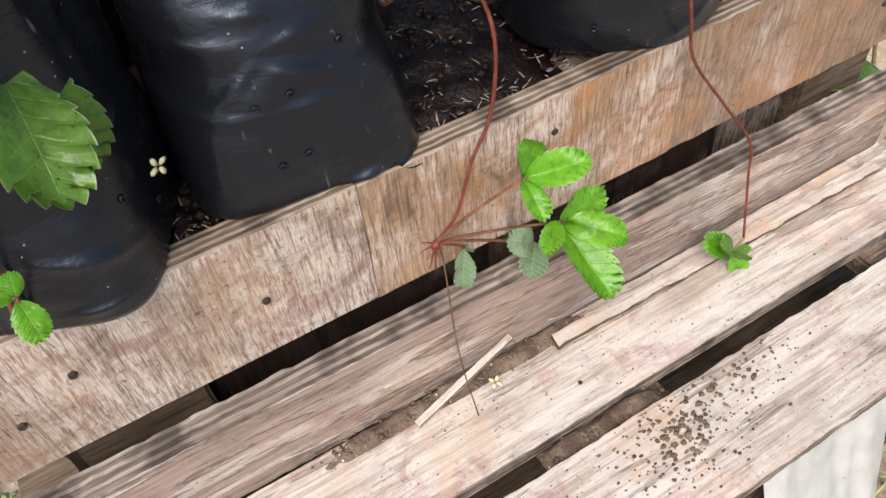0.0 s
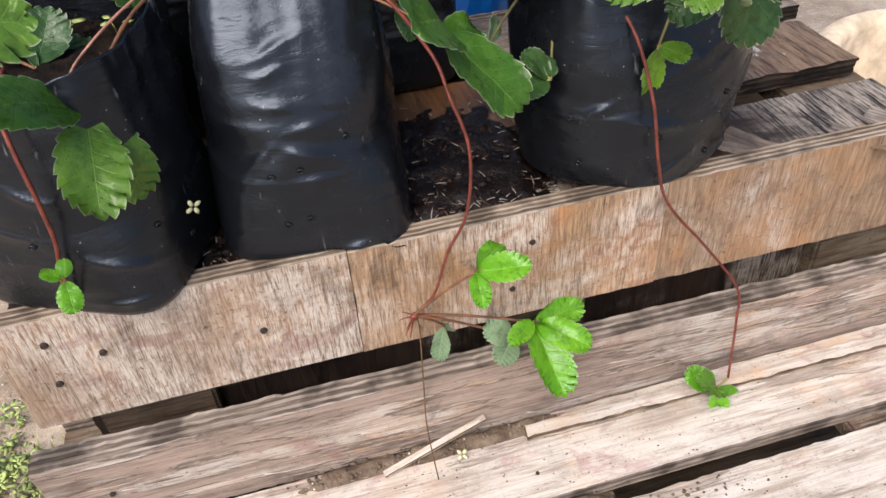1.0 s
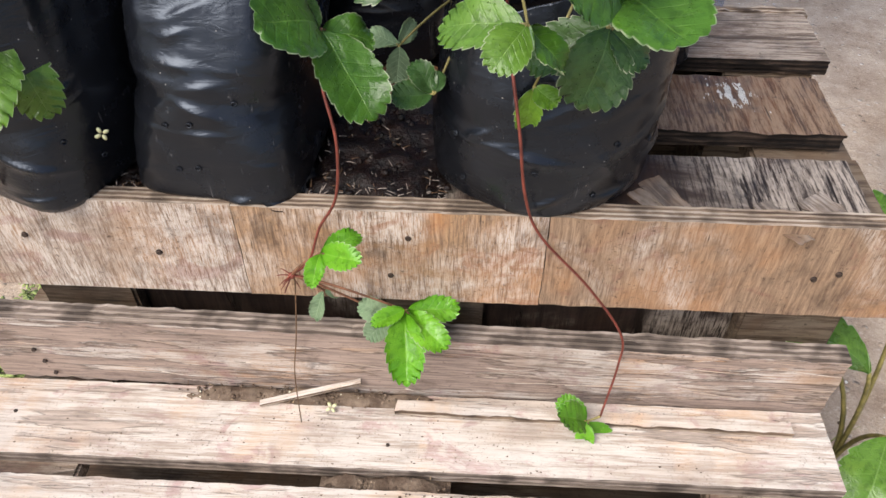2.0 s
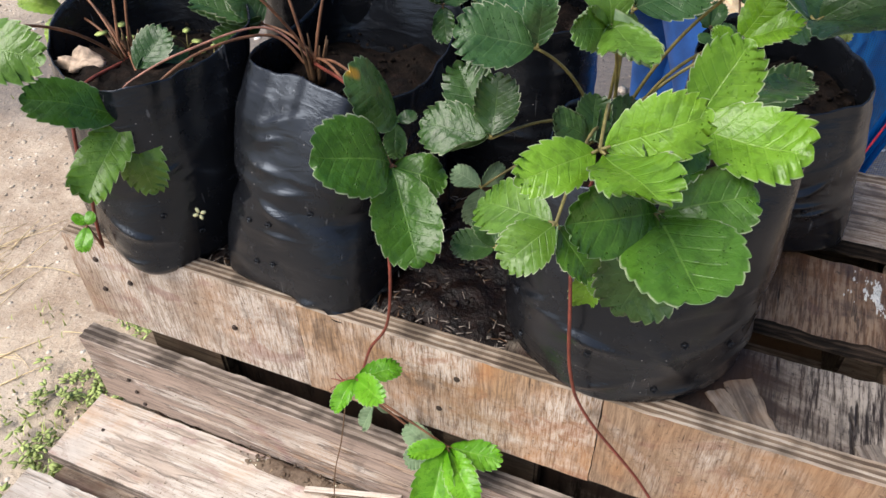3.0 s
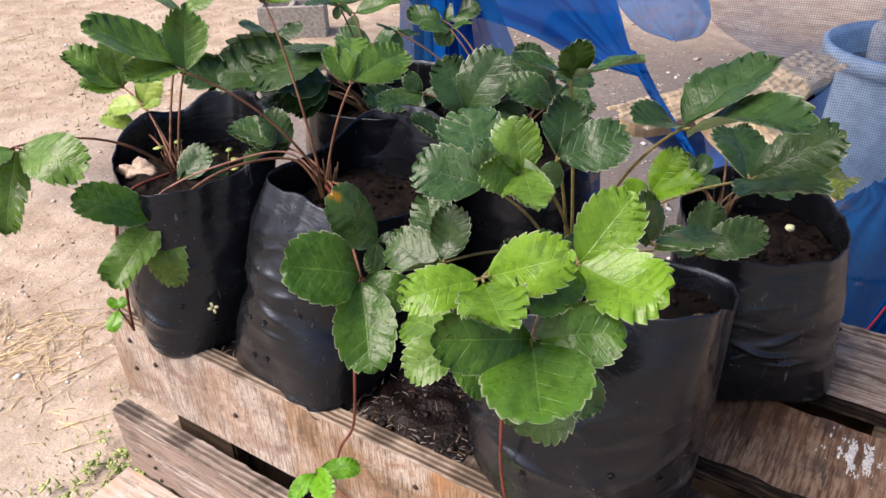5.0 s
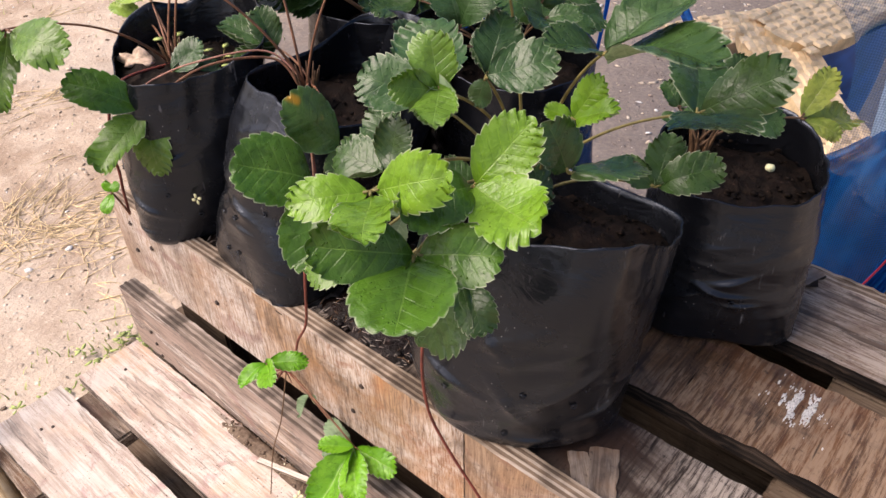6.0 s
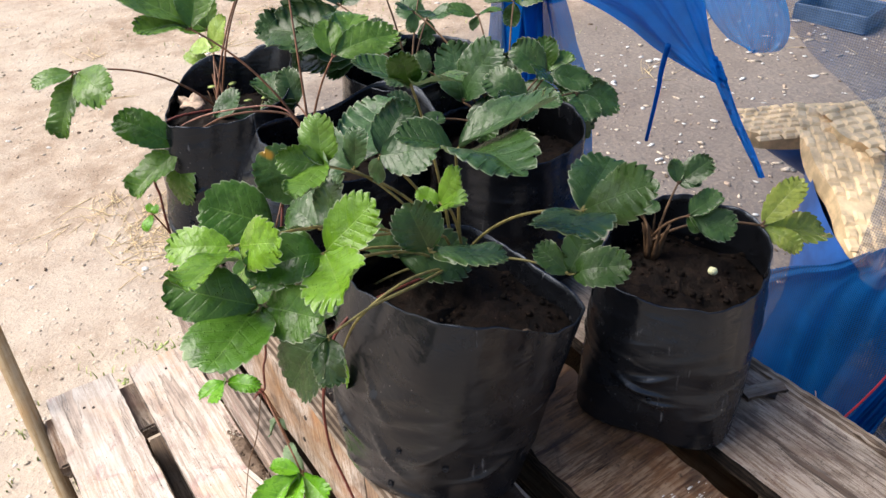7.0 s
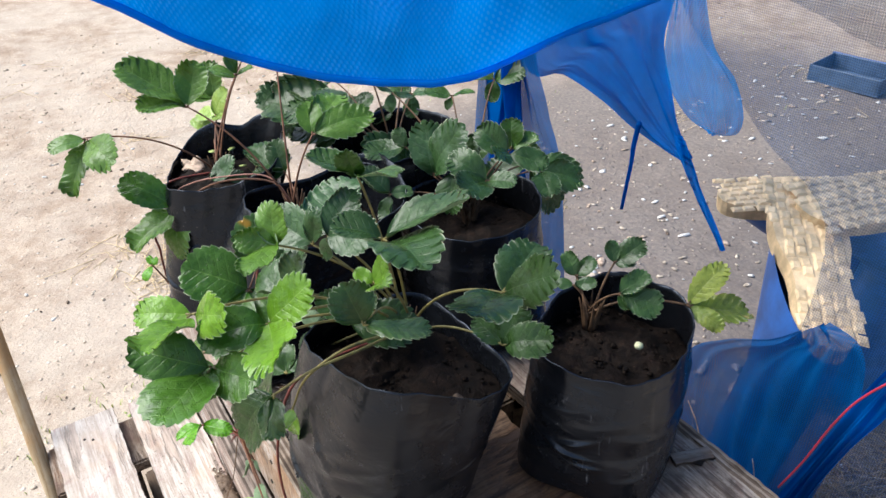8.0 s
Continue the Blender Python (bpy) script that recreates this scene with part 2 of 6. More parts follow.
def ground_material():
    s = Shader("dry_earth")
    co = s.coord()
    big, mid, fine = s.noise(co, 1.9, 5, 0.65), s.noise(co, 13, 6, 0.7), s.noise(co, 95, 5, 0.7)
    c = s.mix(s.ramp(mid, 0.3, 0.7), (0.285, 0.207, 0.145), (0.485, 0.39, 0.295))
    c = s.mix(s.calc("MULTIPLY", s.ramp(big, 0.42, 0.66), 0.7), c, (0.51, 0.435, 0.35))
    c = s.mix(s.calc("MULTIPLY", s.ramp(fine, 0.55, 0.70), 0.5), c, (0.64, 0.54, 0.43))
    c = s.mix(s.calc("MULTIPLY", s.ramp(fine, 0.42, 0.28), 0.35), c, (0.22, 0.155, 0.10))
    chips = s.cells(co, 46)
    c = s.mix(s.calc("MULTIPLY", s.ramp(chips, 0.20, 0.12), s.ramp(mid, 0.45, 0.6)), c, (0.70, 0.63, 0.54))
    grit = s.noise(co, 310, 4, 0.75)
    c = s.mix(s.calc("MULTIPLY", s.ramp(grit, 0.56, 0.66), 0.55), c, (0.62, 0.53, 0.43))
    c = s.mix(s.calc("MULTIPLY", s.ramp(grit, 0.44, 0.34), 0.55), c, (0.20, 0.14, 0.09))
    damp = s.noise(s.coord("Object", (1, 1, 1), (0, 0, 0.7)), 4.5, 5, 0.6, 0.6)
    c = s.mix(s.calc("MULTIPLY", s.ramp(damp, 0.55, 0.72), 0.45), c, (0.27, 0.19, 0.125))
    # Earth painted darker grey behind the net, standing in for the net's dimming.
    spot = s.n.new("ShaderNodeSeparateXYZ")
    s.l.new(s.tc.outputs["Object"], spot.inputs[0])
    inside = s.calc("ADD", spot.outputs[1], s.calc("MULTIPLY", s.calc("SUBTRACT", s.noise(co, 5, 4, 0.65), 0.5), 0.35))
    net_dimming = s.calc("MULTIPLY", s.ramp(inside, 0.80, 0.98), s.calc("MULTIPLY", s.ramp(inside, 3.1, 2.4), s.calc("MULTIPLY", s.ramp(spot.outputs[0], -1.5, -1.05), s.ramp(spot.outputs[0], 0.85, 0.62))))
    c = s.mix(s.calc("MULTIPLY", net_dimming, s.ramp(fine, 0.35, 0.62, 0.92, 0.70)), c, (0.140, 0.122, 0.111))
    pits = s.cells(s.coord("Object", (1, 1, 1), (0.3, 0.2, 0.9)), 75)
    c = s.mix(s.calc("MULTIPLY", s.ramp(pits, 0.16, 0.1), 0.3), c, (0.23, 0.17, 0.12))
    s.bump(s.calc("ADD", s.calc("MULTIPLY", mid, 1.6), s.calc("ADD", fine, s.ramp(chips, 0.22, 0.05))), 0.7, 0.006)
    return s.done(c, 0.95, spec=0.2)


TEETH, FIRST = 7.5, 0.30
VEINS = TEETH / (1 - FIRST)


def leaf_material(name, base, light, vein, under=False, patch=None, margin_color=(0.50, 0.53, 0.37)):
    """Strawberry leaf: pinnate veins, quilted blotches, a waxy gloss and a little light passing through."""
    s = Shader(name)
    uv = s.n.new("ShaderNodeSeparateXYZ")
    s.l.new(s.tc.outputs["UV"], uv.inputs[0])
    u = s.calc("ABSOLUTE", s.calc("SUBTRACT", uv.outputs[0], 0.5))
    v = uv.outputs[1]
    wob = s.calc("MULTIPLY", s.noise(s.coord(), 130, 2), 0.02)
    side = s.calc("FRACT", s.calc("MULTIPLY", s.calc("ADD", s.calc("SUBTRACT", v, FIRST + 0.18 / VEINS), wob), VEINS))
    rib = s.calc("ABSOLUTE", s.calc("SUBTRACT", side, 0.5))
    line = s.calc("MAXIMUM", s.calc("MULTIPLY", s.ramp(rib, 0.10, 0.02), s.ramp(u, 0.48, 0.2)), s.ramp(u, 0.020, 0.006))
    n = s.noise(s.coord(), 45, 4, 0.6)
    big = s.noise(s.coord(), 14, 3)
    c = s.mix(s.ramp(n, 0.3, 0.72), base, light)
    r = s.rand()
    c = s.mix(s.calc("MULTIPLY", s.ramp(r, 0.45, 0.0), 0.45), c, tuple(x * 0.55 for x in base))
    c = s.mix(s.calc("MULTIPLY", s.ramp(r, 0.55, 1.0), 0.40), c, tuple(x * 1.35 for x in light))
    c = s.mix(s.calc("MULTIPLY", s.ramp(big, 0.55, 0.8), 0.3), c, light)
    c = s.mix(s.calc("MULTIPLY", s.ramp(s.noise(s.coord(), 21, 3, 0.6, 0.5), 0.56, 0.72), 0.35), c, (light[0] * 1.35, light[1] * 1.02, light[2] * 0.6))
    quilt = s.noise(s.coord(), 150, 3, 0.6, 0.3)
    c = s.mix(s.calc("MULTIPLY", s.ramp(quilt, 0.52, 0.36), 0.5), c, tuple(x * 0.6 for x in base))
    c = s.mix(s.calc("MULTIPLY", line, 0.07 if not under else 0.45), c, vein)
    c = s.mix(s.calc("MULTIPLY", s.ramp(u, 0.016, 0.004), 0.35), c, vein)
    if patch:
        c = s.mix(s.ramp(s.noise(s.coord(), 26, 2, 0.5, 0.3), 0.56, 0.62), c, patch)
    margin = s.calc("MULTIPLY", s.ramp(u, 0.478, 0.494), s.ramp(n, 0.40, 0.60, 0.05, 1.0))
    c = s.mix(s.calc("MULTIPLY", margin, 0.85), c, margin_color)
    drops = s.calc("MULTIPLY", s.ramp(s.cells(s.coord(), 430), 0.24, 0.06), s.ramp(s.noise(s.coord(), 38, 2), 0.54, 0.6))
    h = s.calc("ADD", s.calc("MULTIPLY", line, -0.15), s.calc("MULTIPLY", quilt, 1.0))
    s.bump(h if under else s.calc("ADD", h, s.calc("MULTIPLY", drops, 1.6)), 0.75, 0.0012)
    m = s.done(c, s.calc("MULTIPLY", s.ramp(n, 0.3, 0.7, 0.16, 0.36), s.ramp(drops, 0.0, 1.0, 1.0, 0.25)) if not under else 0.75, spec=0.42 if not under else 0.25)
    tr, mx = s.n.new("ShaderNodeBsdfTranslucent"), s.n.new("ShaderNodeMixShader")
    s.put(tr.inputs[0], s.mix(0.5, c, light))
    mx.inputs[0].default_value = 0.28
    s.l.new(s.bsdf.outputs[0], mx.inputs[1])
    s.l.new(tr.outputs[0], mx.inputs[2])
    s.l.new(mx.outputs[0], s.out.inputs[0])
    return m


def net_material(name, color, cover, weave=0.0, gloss=0.35, uneven=0.35):
    """Woven insect net: threads of the given colour with open meshes between; cover is the share of thread."""
    s = Shader(name)
    n = s.noise(s.coord(), 9, 4, 0.6)
    c = s.mix(s.ramp(n, 0.3, 0.7), tuple(v * 0.75 for v in color), tuple(min(1, v * 1.2) for v in color))
    s.done(c, gloss, spec=0.12)
    tl, cloth = s.n.new("ShaderNodeBsdfTranslucent"), s.n.new("ShaderNodeMixShader")
    s.put(tl.inputs[0], c)
    cloth.inputs[0].default_value = 0.55
    s.l.new(s.bsdf.outputs[0], cloth.inputs[1])
    s.l.new(tl.outputs[0], cloth.inputs[2])
    if cover >= 1.0:
        uv = s.n.new("ShaderNodeSeparateXYZ")
        s.l.new(s.tc.outputs["UV"], uv.inputs[0])
        sx = s.calc("SINE", s.calc("MULTIPLY", uv.outputs[0], weave))
        sy = s.calc("SINE", s.calc("MULTIPLY", uv.outputs[1], weave))
        s.bump(s.calc("MULTIPLY", sx, sy), 0.5, 0.0006)
        thread = s.ramp(s.calc("MULTIPLY", sx, sy), -0.2, 0.9)
        c = s.mix(s.calc("MULTIPLY", thread, s.ramp(s.noise(s.coord(), 16, 5, 0.7), 0.36, 0.66, 0.1, 0.85)), c, tuple(min(1, v * 1.35 + 0.10) for v in color))
        s.put(s.bsdf.inputs["Base Color"], c)
        s.l.new(cloth.outputs[0], s.out.inputs[0])
        return s.m
    share = s.calc("ADD", cover, s.calc("MULTIPLY", s.calc("SUBTRACT", n, 0.5), uneven))
    if weave:
        uv = s.n.new("ShaderNodeSeparateXYZ")
        s.l.new(s.tc.outputs["UV"], uv.inputs[0])
        sx = s.calc("SINE", s.calc("MULTIPLY", uv.outputs[0], weave))
        sy = s.calc("SINE", s.calc("MULTIPLY", uv.outputs[1], weave))
        share = s.calc("ADD", share, s.calc("MULTIPLY", s.calc("ADD", sx, sy), 0.10 if cover < 0.9 else 0.02))
    share = s.calc("MINIMUM", s.calc("MAXIMUM", share, 0.03), 1.0)
    tp, mx = s.n.new("ShaderNodeBsdfTransparent"), s.n.new("ShaderNodeMixShader")
    s.put(mx.inputs[0], share)
    s.l.new(tp.outputs[0], mx.inputs[1])
    s.l.new(cloth.outputs[0], mx.inputs[2])
    s.l.new(mx.outputs[0], s.out.inputs[0])
    return s.m


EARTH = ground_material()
LEAF = {
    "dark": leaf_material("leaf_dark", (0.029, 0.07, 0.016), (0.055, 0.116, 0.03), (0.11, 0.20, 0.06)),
    "mid": leaf_material("leaf_mid", (0.042, 0.1, 0.014), (0.078, 0.166, 0.028), (0.15, 0.27, 0.06)),
    "lush": leaf_material("leaf_lush", (0.040, 0.110, 0.010), (0.074, 0.175, 0.020), (0.20, 0.36, 0.07)),
    "lite": leaf_material("leaf_light", (0.075, 0.165, 0.018), (0.135, 0.26, 0.036), (0.25, 0.40, 0.11)),
    "young": leaf_material("leaf_young", (0.098, 0.222, 0.012), (0.172, 0.335, 0.024), (0.30, 0.46, 0.09)),
    "fresh": leaf_material("leaf_fresh", (0.095, 0.30, 0.012), (0.18, 0.43, 0.025), (0.33, 0.55, 0.08)),
    "blue": leaf_material("leaf_blue_green", (0.028, 0.072, 0.021), (0.056, 0.125, 0.037), (0.13, 0.22, 0.085)),
    "lime": leaf_material("leaf_lime", (0.236, 0.389, 0.059), (0.425, 0.566, 0.118), (0.531, 0.590, 0.212)),
    "sick": leaf_material("leaf_yellowed", (0.048, 0.115, 0.025), (0.095, 0.18, 0.04), (0.13, 0.22, 0.06), False, (0.50, 0.27, 0.03)),
    "wilt": leaf_material("leaf_wilting", (0.12, 0.19, 0.025), (0.30, 0.34, 0.06), (0.38, 0.40, 0.16), False, (0.42, 0.34, 0.10), (0.34, 0.22, 0.10)),
}
LEAF["under"] = UNDER = leaf_material("leaf_underside", (0.18, 0.28, 0.15), (0.30, 0.41, 0.24), (0.40, 0.50, 0.33), True)
STALK_RED = plain_material("stalk_red", (0.150, 0.034, 0.022), 0.5, 0.4, 0.35, 120)
STALK_TAN = plain_material("stalk_tan", (0.175, 0.078, 0.040), 0.55, 0.4, 0.4, 90)
STALK_GREEN = plain_material("stalk_green", (0.20, 0.17, 0.055), 0.55, 0.4, 0.35, 90)
STALK_BROWN = plain_material("stalk_brown", (0.11, 0.062, 0.032), 0.65, 0.3, 0.4, 110)
NET_BLUE = net_material("net_gathered_blue", (0.0005, 0.125, 0.47), 0.97, 2 * math.pi * 520, 0.7, 0.10)
NET_DARK = net_material("net_dark_layers", (0.002, 0.100, 0.32), 0.84, 2 * math.pi * 520, 0.55)
NET_THIN = net_material("net_single_layer", (0.03, 0.095, 0.21), 0.42, 2 * math.pi * 420)
NET_VEIL = net_material("net_second_layer", (0.07, 0.11, 0.17), 0.42, 2 * math.pi * 380)
NET_DOUBLE = net_material("net_double_layer", (0.002, 0.20, 0.56), 0.74, 2 * math.pi * 520)
HEM = net_material("net_folded_hem", (0.005, 0.27, 0.85), 1.0, 2 * math.pi * 210, 0.45)
# Nearly closed weave for the unseen sheet that blocks sunlight.
ADDED_NET_ROOF = net_material("added_net_roof_layers", (0.02, 0.16, 0.5), 0.92)
ROOTCHIP = plain_material("grey_root_sliver", (0.30, 0.25, 0.21), 0.8, 0.3, 0.4, 200)
BAMBOO = wood_material("dry_cane", (0.42, 0.30, 0.16), (0.30, 0.20, 0.10), (0.5, 0.40, 0.26), "x", 0.3)
STRAW = plain_material("dry_straw", (0.60, 0.47, 0.28), 0.8, 0.2, 0.35, 80)
GRASS = plain_material("short_grass", (0.36, 0.40, 0.14), 0.7, 0.3, 0.5, 40)
WEED = plain_material("small_weed", (0.30, 0.36, 0.12), 0.7, 0.25, 0.5, 45)
PEBBLE = plain_material("pebble", (0.46, 0.385, 0.30), 0.95, 0.15, 0.4, 120, 0.9)
YELLOW_SOLE = plain_material("yellow_rubber", (0.66, 0.49, 0.28), 0.6, 0.4, 0.36, 32, 0.4)
BLUE_RUBBER = plain_material("blue_rubber", (0.010, 0.085, 0.32), 0.4, 0.5, 0.3, 30)
PALE_BLUE = plain_material("pale_blue_plastic", (0.44, 0.58, 0.72), 0.45, 0.5, 0.2, 25)
CONCRETE = plain_material("concrete", (0.30, 0.28, 0.25), 0.95, 0.2, 0.3, 50, 0.6)
WHITE = plain_material("chalky_white", (0.62, 0.60, 0.56), 0.8, 0.3, 0.2, 90, 0.5)
RED = plain_material("red_plastic", (0.45, 0.03, 0.06), 0.45, 0.5, 0.2, 30)
NAIL = plain_material("rusty_nail", (0.035, 0.022, 0.016), 0.6, 0.4, 0.5, 300, 0.5)
STONE = plain_material("warm_stone", (0.42, 0.32, 0.24), 0.95, 0.15, 0.4, 160, 0.9)
PALE_CLAY = plain_material("pale_clay", (0.66, 0.52, 0.37), 0.85, 0.25, 0.3, 22, 0.5)
GREY_SHEET = plain_material("grey_polythene", (0.42, 0.42, 0.40), 0.4, 0.5, 0.2, 20)
CRATE_BLUE = plain_material("faded_blue_plastic", (0.07, 0.11, 0.18), 0.5, 0.4, 0.3, 18)
DULL_STRAW = plain_material("dull_straw", (0.34, 0.25, 0.16), 0.85, 0.2, 0.4, 120)
PINK_STALK = plain_material("pink_stalk", (0.36, 0.17, 0.12), 0.5, 0.4, 0.3, 120)
PETAL = plain_material("pale_petal", (0.62, 0.62, 0.36), 0.6, 0.3, 0.15, 200)


# ---------------------------------------------------------------- geometry helpers
def mesh_from(name, bm, materials, smooth=False):
    me = bpy.data.meshes.new(name)
    bm.to_mesh(me)
    bm.free()
    for m in materials if isinstance(materials, (list, tuple)) else [materials]:
        me.materials.append(m)
    if smooth:
        me.polygons.foreach_set("use_smooth", [True] * len(me.polygons))
    return me


def part(name, bm, material, parent, label="", smooth=True):
    ob = new(name, mesh_from(name, bm, material, smooth))
    ob.parent = parent
    return tagged(ob, label)


def thing(name, m, label, category, group="", kind=""):
    ob = new(name)
    ob.empty_display_size = 0.05
    ob.matrix_world = m
    return tagged(ob, label, category, group, kind)


def solid(name, bm, material, m, label, category, group="", kind="", smooth=True):
    ob = new(name, mesh_from(name, bm, material, smooth))
    ob.matrix_world = m
    return tagged(ob, label, category, group, kind)


def add_tube(bm, pts, r0, r1, sides=7, mat=0, cap=True):
    """A tapering tube along the points."""
    pts = [Vector(p) for p in pts]
    rings, last = [], None
    for i, p in enumerate(pts):
        d = (pts[min(i + 1, len(pts) - 1)] - pts[max(i - 1, 0)]).normalized()
        a = d.orthogonal().normalized() if last is None else (last - d * last.dot(d)).normalized()
        last = a
        b = d.cross(a)
        r = r0 + (r1 - r0) * i / (len(pts) - 1)
        rings.append([bm.verts.new(p + r * (math.cos(k * math.tau / sides) * a + math.sin(k * math.tau / sides) * b)) for k in range(sides)])
    for p, q in zip(rings, rings[1:]):
        for k in range(sides):
            bm.faces.new((p[k], p[(k + 1) % sides], q[(k + 1) % sides], q[k])).material_index = mat
    if cap:
        bm.faces.new(rings[0][::-1]).material_index = mat
        bm.faces.new(rings[-1]).material_index = mat


def bezier(p0, p1, p2, n=14, p3=None):
    p0, p1, p2 = Vector(p0), Vector(p1), Vector(p2)
    ts = [i / n for i in range(n + 1)]
    if p3 is None:
        return [p0 * (1 - t) ** 2 + p1 * 2 * t * (1 - t) + p2 * t * t for t in ts]
    p3 = Vector(p3)
    return [p0 * (1 - t) ** 3 + p1 * 3 * t * (1 - t) ** 2 + p2 * 3 * t * t * (1 - t) + p3 * t ** 3 for t in ts]


def smooth_line(pts, n=8):
    """A Catmull-Rom line through the points."""
    pts = [Vector(p) for p in pts]
    ext = [pts[0] * 2 - pts[1]] + pts + [pts[-1] * 2 - pts[-2]]
    out = []
    for a, b, c, d in zip(ext, ext[1:], ext[2:], ext[3:]):
        for i in range(n):
            t = i / n
            out.append(0.5 * (2 * b + (c - a) * t + (2 * a - 5 * b + 4 * c - d) * t * t + (3 * b - a - 3 * c + d) * t ** 3))
    return out + [pts[-1]]


def ball(sub):
    bm = bmesh.new()
    bmesh.ops.create_icosphere(bm, subdivisions=sub, radius=1)
    bm.verts.index_update()
    got = [v.co.copy() for v in bm.verts], [[v.index for v in f.verts] for f in bm.faces]
    bm.free()
    return got


BALLS = {1: ball(1), 2: ball(2), 3: ball(3)}


def add_blob(bm, c, r, squash=(1, 1, 1), sub=1, rough=0.25, mat=0, turn=0.0):
    """A rough lump."""
    c, (pts, faces) = Vector(c), BALLS[sub]
    off = Vector((random.random() * 50, random.random() * 50, 0))
    ct, st = math.cos(turn), math.sin(turn)
    vs = []
    for p in pts:
        k = r * (1 + rough * noise.noise(p * 1.6 + off))
        x, y, z = p.x * squash[0] * k, p.y * squash[1] * k, p.z * squash[2] * k
        vs.append(bm.verts.new((c.x + ct * x - st * y, c.y + st * x + ct * y, c.z + z)))
    for f in faces:
        bm.faces.new([vs[i] for i in f]).material_index = mat


def ply_ring(L, W, rag, seed, cut, step):
    """The ragged outline of one veneer."""
    def jitter(x, y):
        return rag * (noise.noise(Vector((x * 60, y * 60, seed))) + 0.6 * noise.noise(Vector((x * 210, y * 210, seed + 9))))
    nx, ny = max(2, int(L / step)), max(2, int(W / step))
    ring = [(L * i / nx, jitter(L * i / nx, 0) + (cut(L * i / nx) if cut else 0)) for i in range(nx)]
    ring += [(L + jitter(7 + W * j / ny, 3), W * j / ny) for j in range(ny)]
    ring += [(L * (1 - i / nx), W + jitter(L * (1 - i / nx), 5)) for i in range(nx)]
    ring += [(jitter(W * (1 - j / ny), 11), W * (1 - j / ny)) for j in range(ny)]
    return ring


def board_mesh(L, W, T, plies=5, rag=0.0012, seed=0, cut=None, step=0.006):
    """A plywood board, z from -T up to 0: its veneers stand out and fall back along the edges. Materials: face, pale ply, dark ply."""
    bm = bmesh.new()
    t, last = T / plies, None
    for i in range(plies):
        ring = ply_ring(L, W, rag * (0.6 + 0.9 * ((i * 7 + seed) % 3)), seed * 13 + i * 3.7, cut if i == plies - 1 else None, step)
        lo = [bm.verts.new((x, y, -T + i * t)) for x, y in ring]
        hi = [bm.verts.new((x, y, -T + (i + 1) * t - 0.0003 * (i < plies - 1))) for x, y in ring]
        n = len(ring)
        for a, b, m in ((last, lo, 2), (lo, hi, 1 + i % 2)):
            if a:
                for k in range(n):
                    bm.faces.new((a[k], a[(k + 1) % n], b[(k + 1) % n], b[k])).material_index = m
        if i == 0:
            bm.faces.new(lo[::-1]).material_index = 0
        last = hi
    bm.faces.new(last).material_index = 0
    return bm


# ---------------------------------------------------------------- ground
def ground_height(x, y):
    near = max(0.0, 1 - math.hypot(x - 0.2, y - 0.4) / 1.3)
    h = -0.17 + 0.055 * near
    return h + 0.012 * noise.noise(Vector((x * 2.1, y * 2.1, 0))) + 0.005 * noise.noise(Vector((x * 9, y * 9, 4)))


def build_ground():
    bm = bmesh.new()
    marks = [-400, -120, -40, -15, -8, -5] + [-3.6 + 0.06 * i for i in range(111)] + [5, 8, 15, 40, 120, 400]
    grid = [[bm.verts.new((x, y, ground_height(x, y) if abs(x) < 6 and abs(y) < 6 else -0.17)) for x in marks] for y in marks]
    for a, b in zip(grid, grid[1:]):
        for i in range(len(marks) - 1):
            bm.faces.new((a[i], a[i + 1], b[i + 1], b[i]))
    solid("ground", bm, EARTH, Matrix(), "foot-worn pale brown earth with chips and straw, painted dimmer behind the net", "ground", kind="structure")


build_ground()


# ---------------------------------------------------------------- pallets
TOP, LOW = 0.272, 0.080
UPRIGHT = Matrix(((1, 0, 0, 0), (0, 0, -1, 0), (0, 1, 0, 0), (0, 0, 0, 1)))


def add_board(name, parent, L, W, T, m, face, seed, label="", rag=0.0012, plies=5, cut=None, edges=None):
    bm = board_mesh(L, W, T, plies, rag, seed, cut)
    ob = part(name, bm, [face, *(edges or (PLY_A, PLY_B))], parent, label, smooth=False)
    ob.matrix_basis = m
    return ob


def add_block(name, parent, x, y, z, sx, sy, sz, material=None):
    bm = bmesh.new()
    bmesh.ops.create_cube(bm, size=1, matrix=Matrix.Translation((x, y, z)) @ Matrix.Diagonal((sx, sy, sz, 1)))
    bmesh.ops.bevel(bm, geom=bm.edges[:], offset=0.0025, segments=2, affect="EDGES")
    return part(name, bm, material or SHADED_BLOCKWOOD, parent, smooth=False)


def nail_head(parent, x, y, z, facing_front=True, r=0.0026):
    bm = bmesh.new()
    bmesh.ops.create_cone(bm, cap_ends=True, segments=10, radius1=r, radius2=r * 0.8, depth=0.0016)
    ob = part("nail", bm, NAIL, parent, smooth=False)
    ob.matrix_basis = pose(x, y, z, 90 if facing_front else 0)


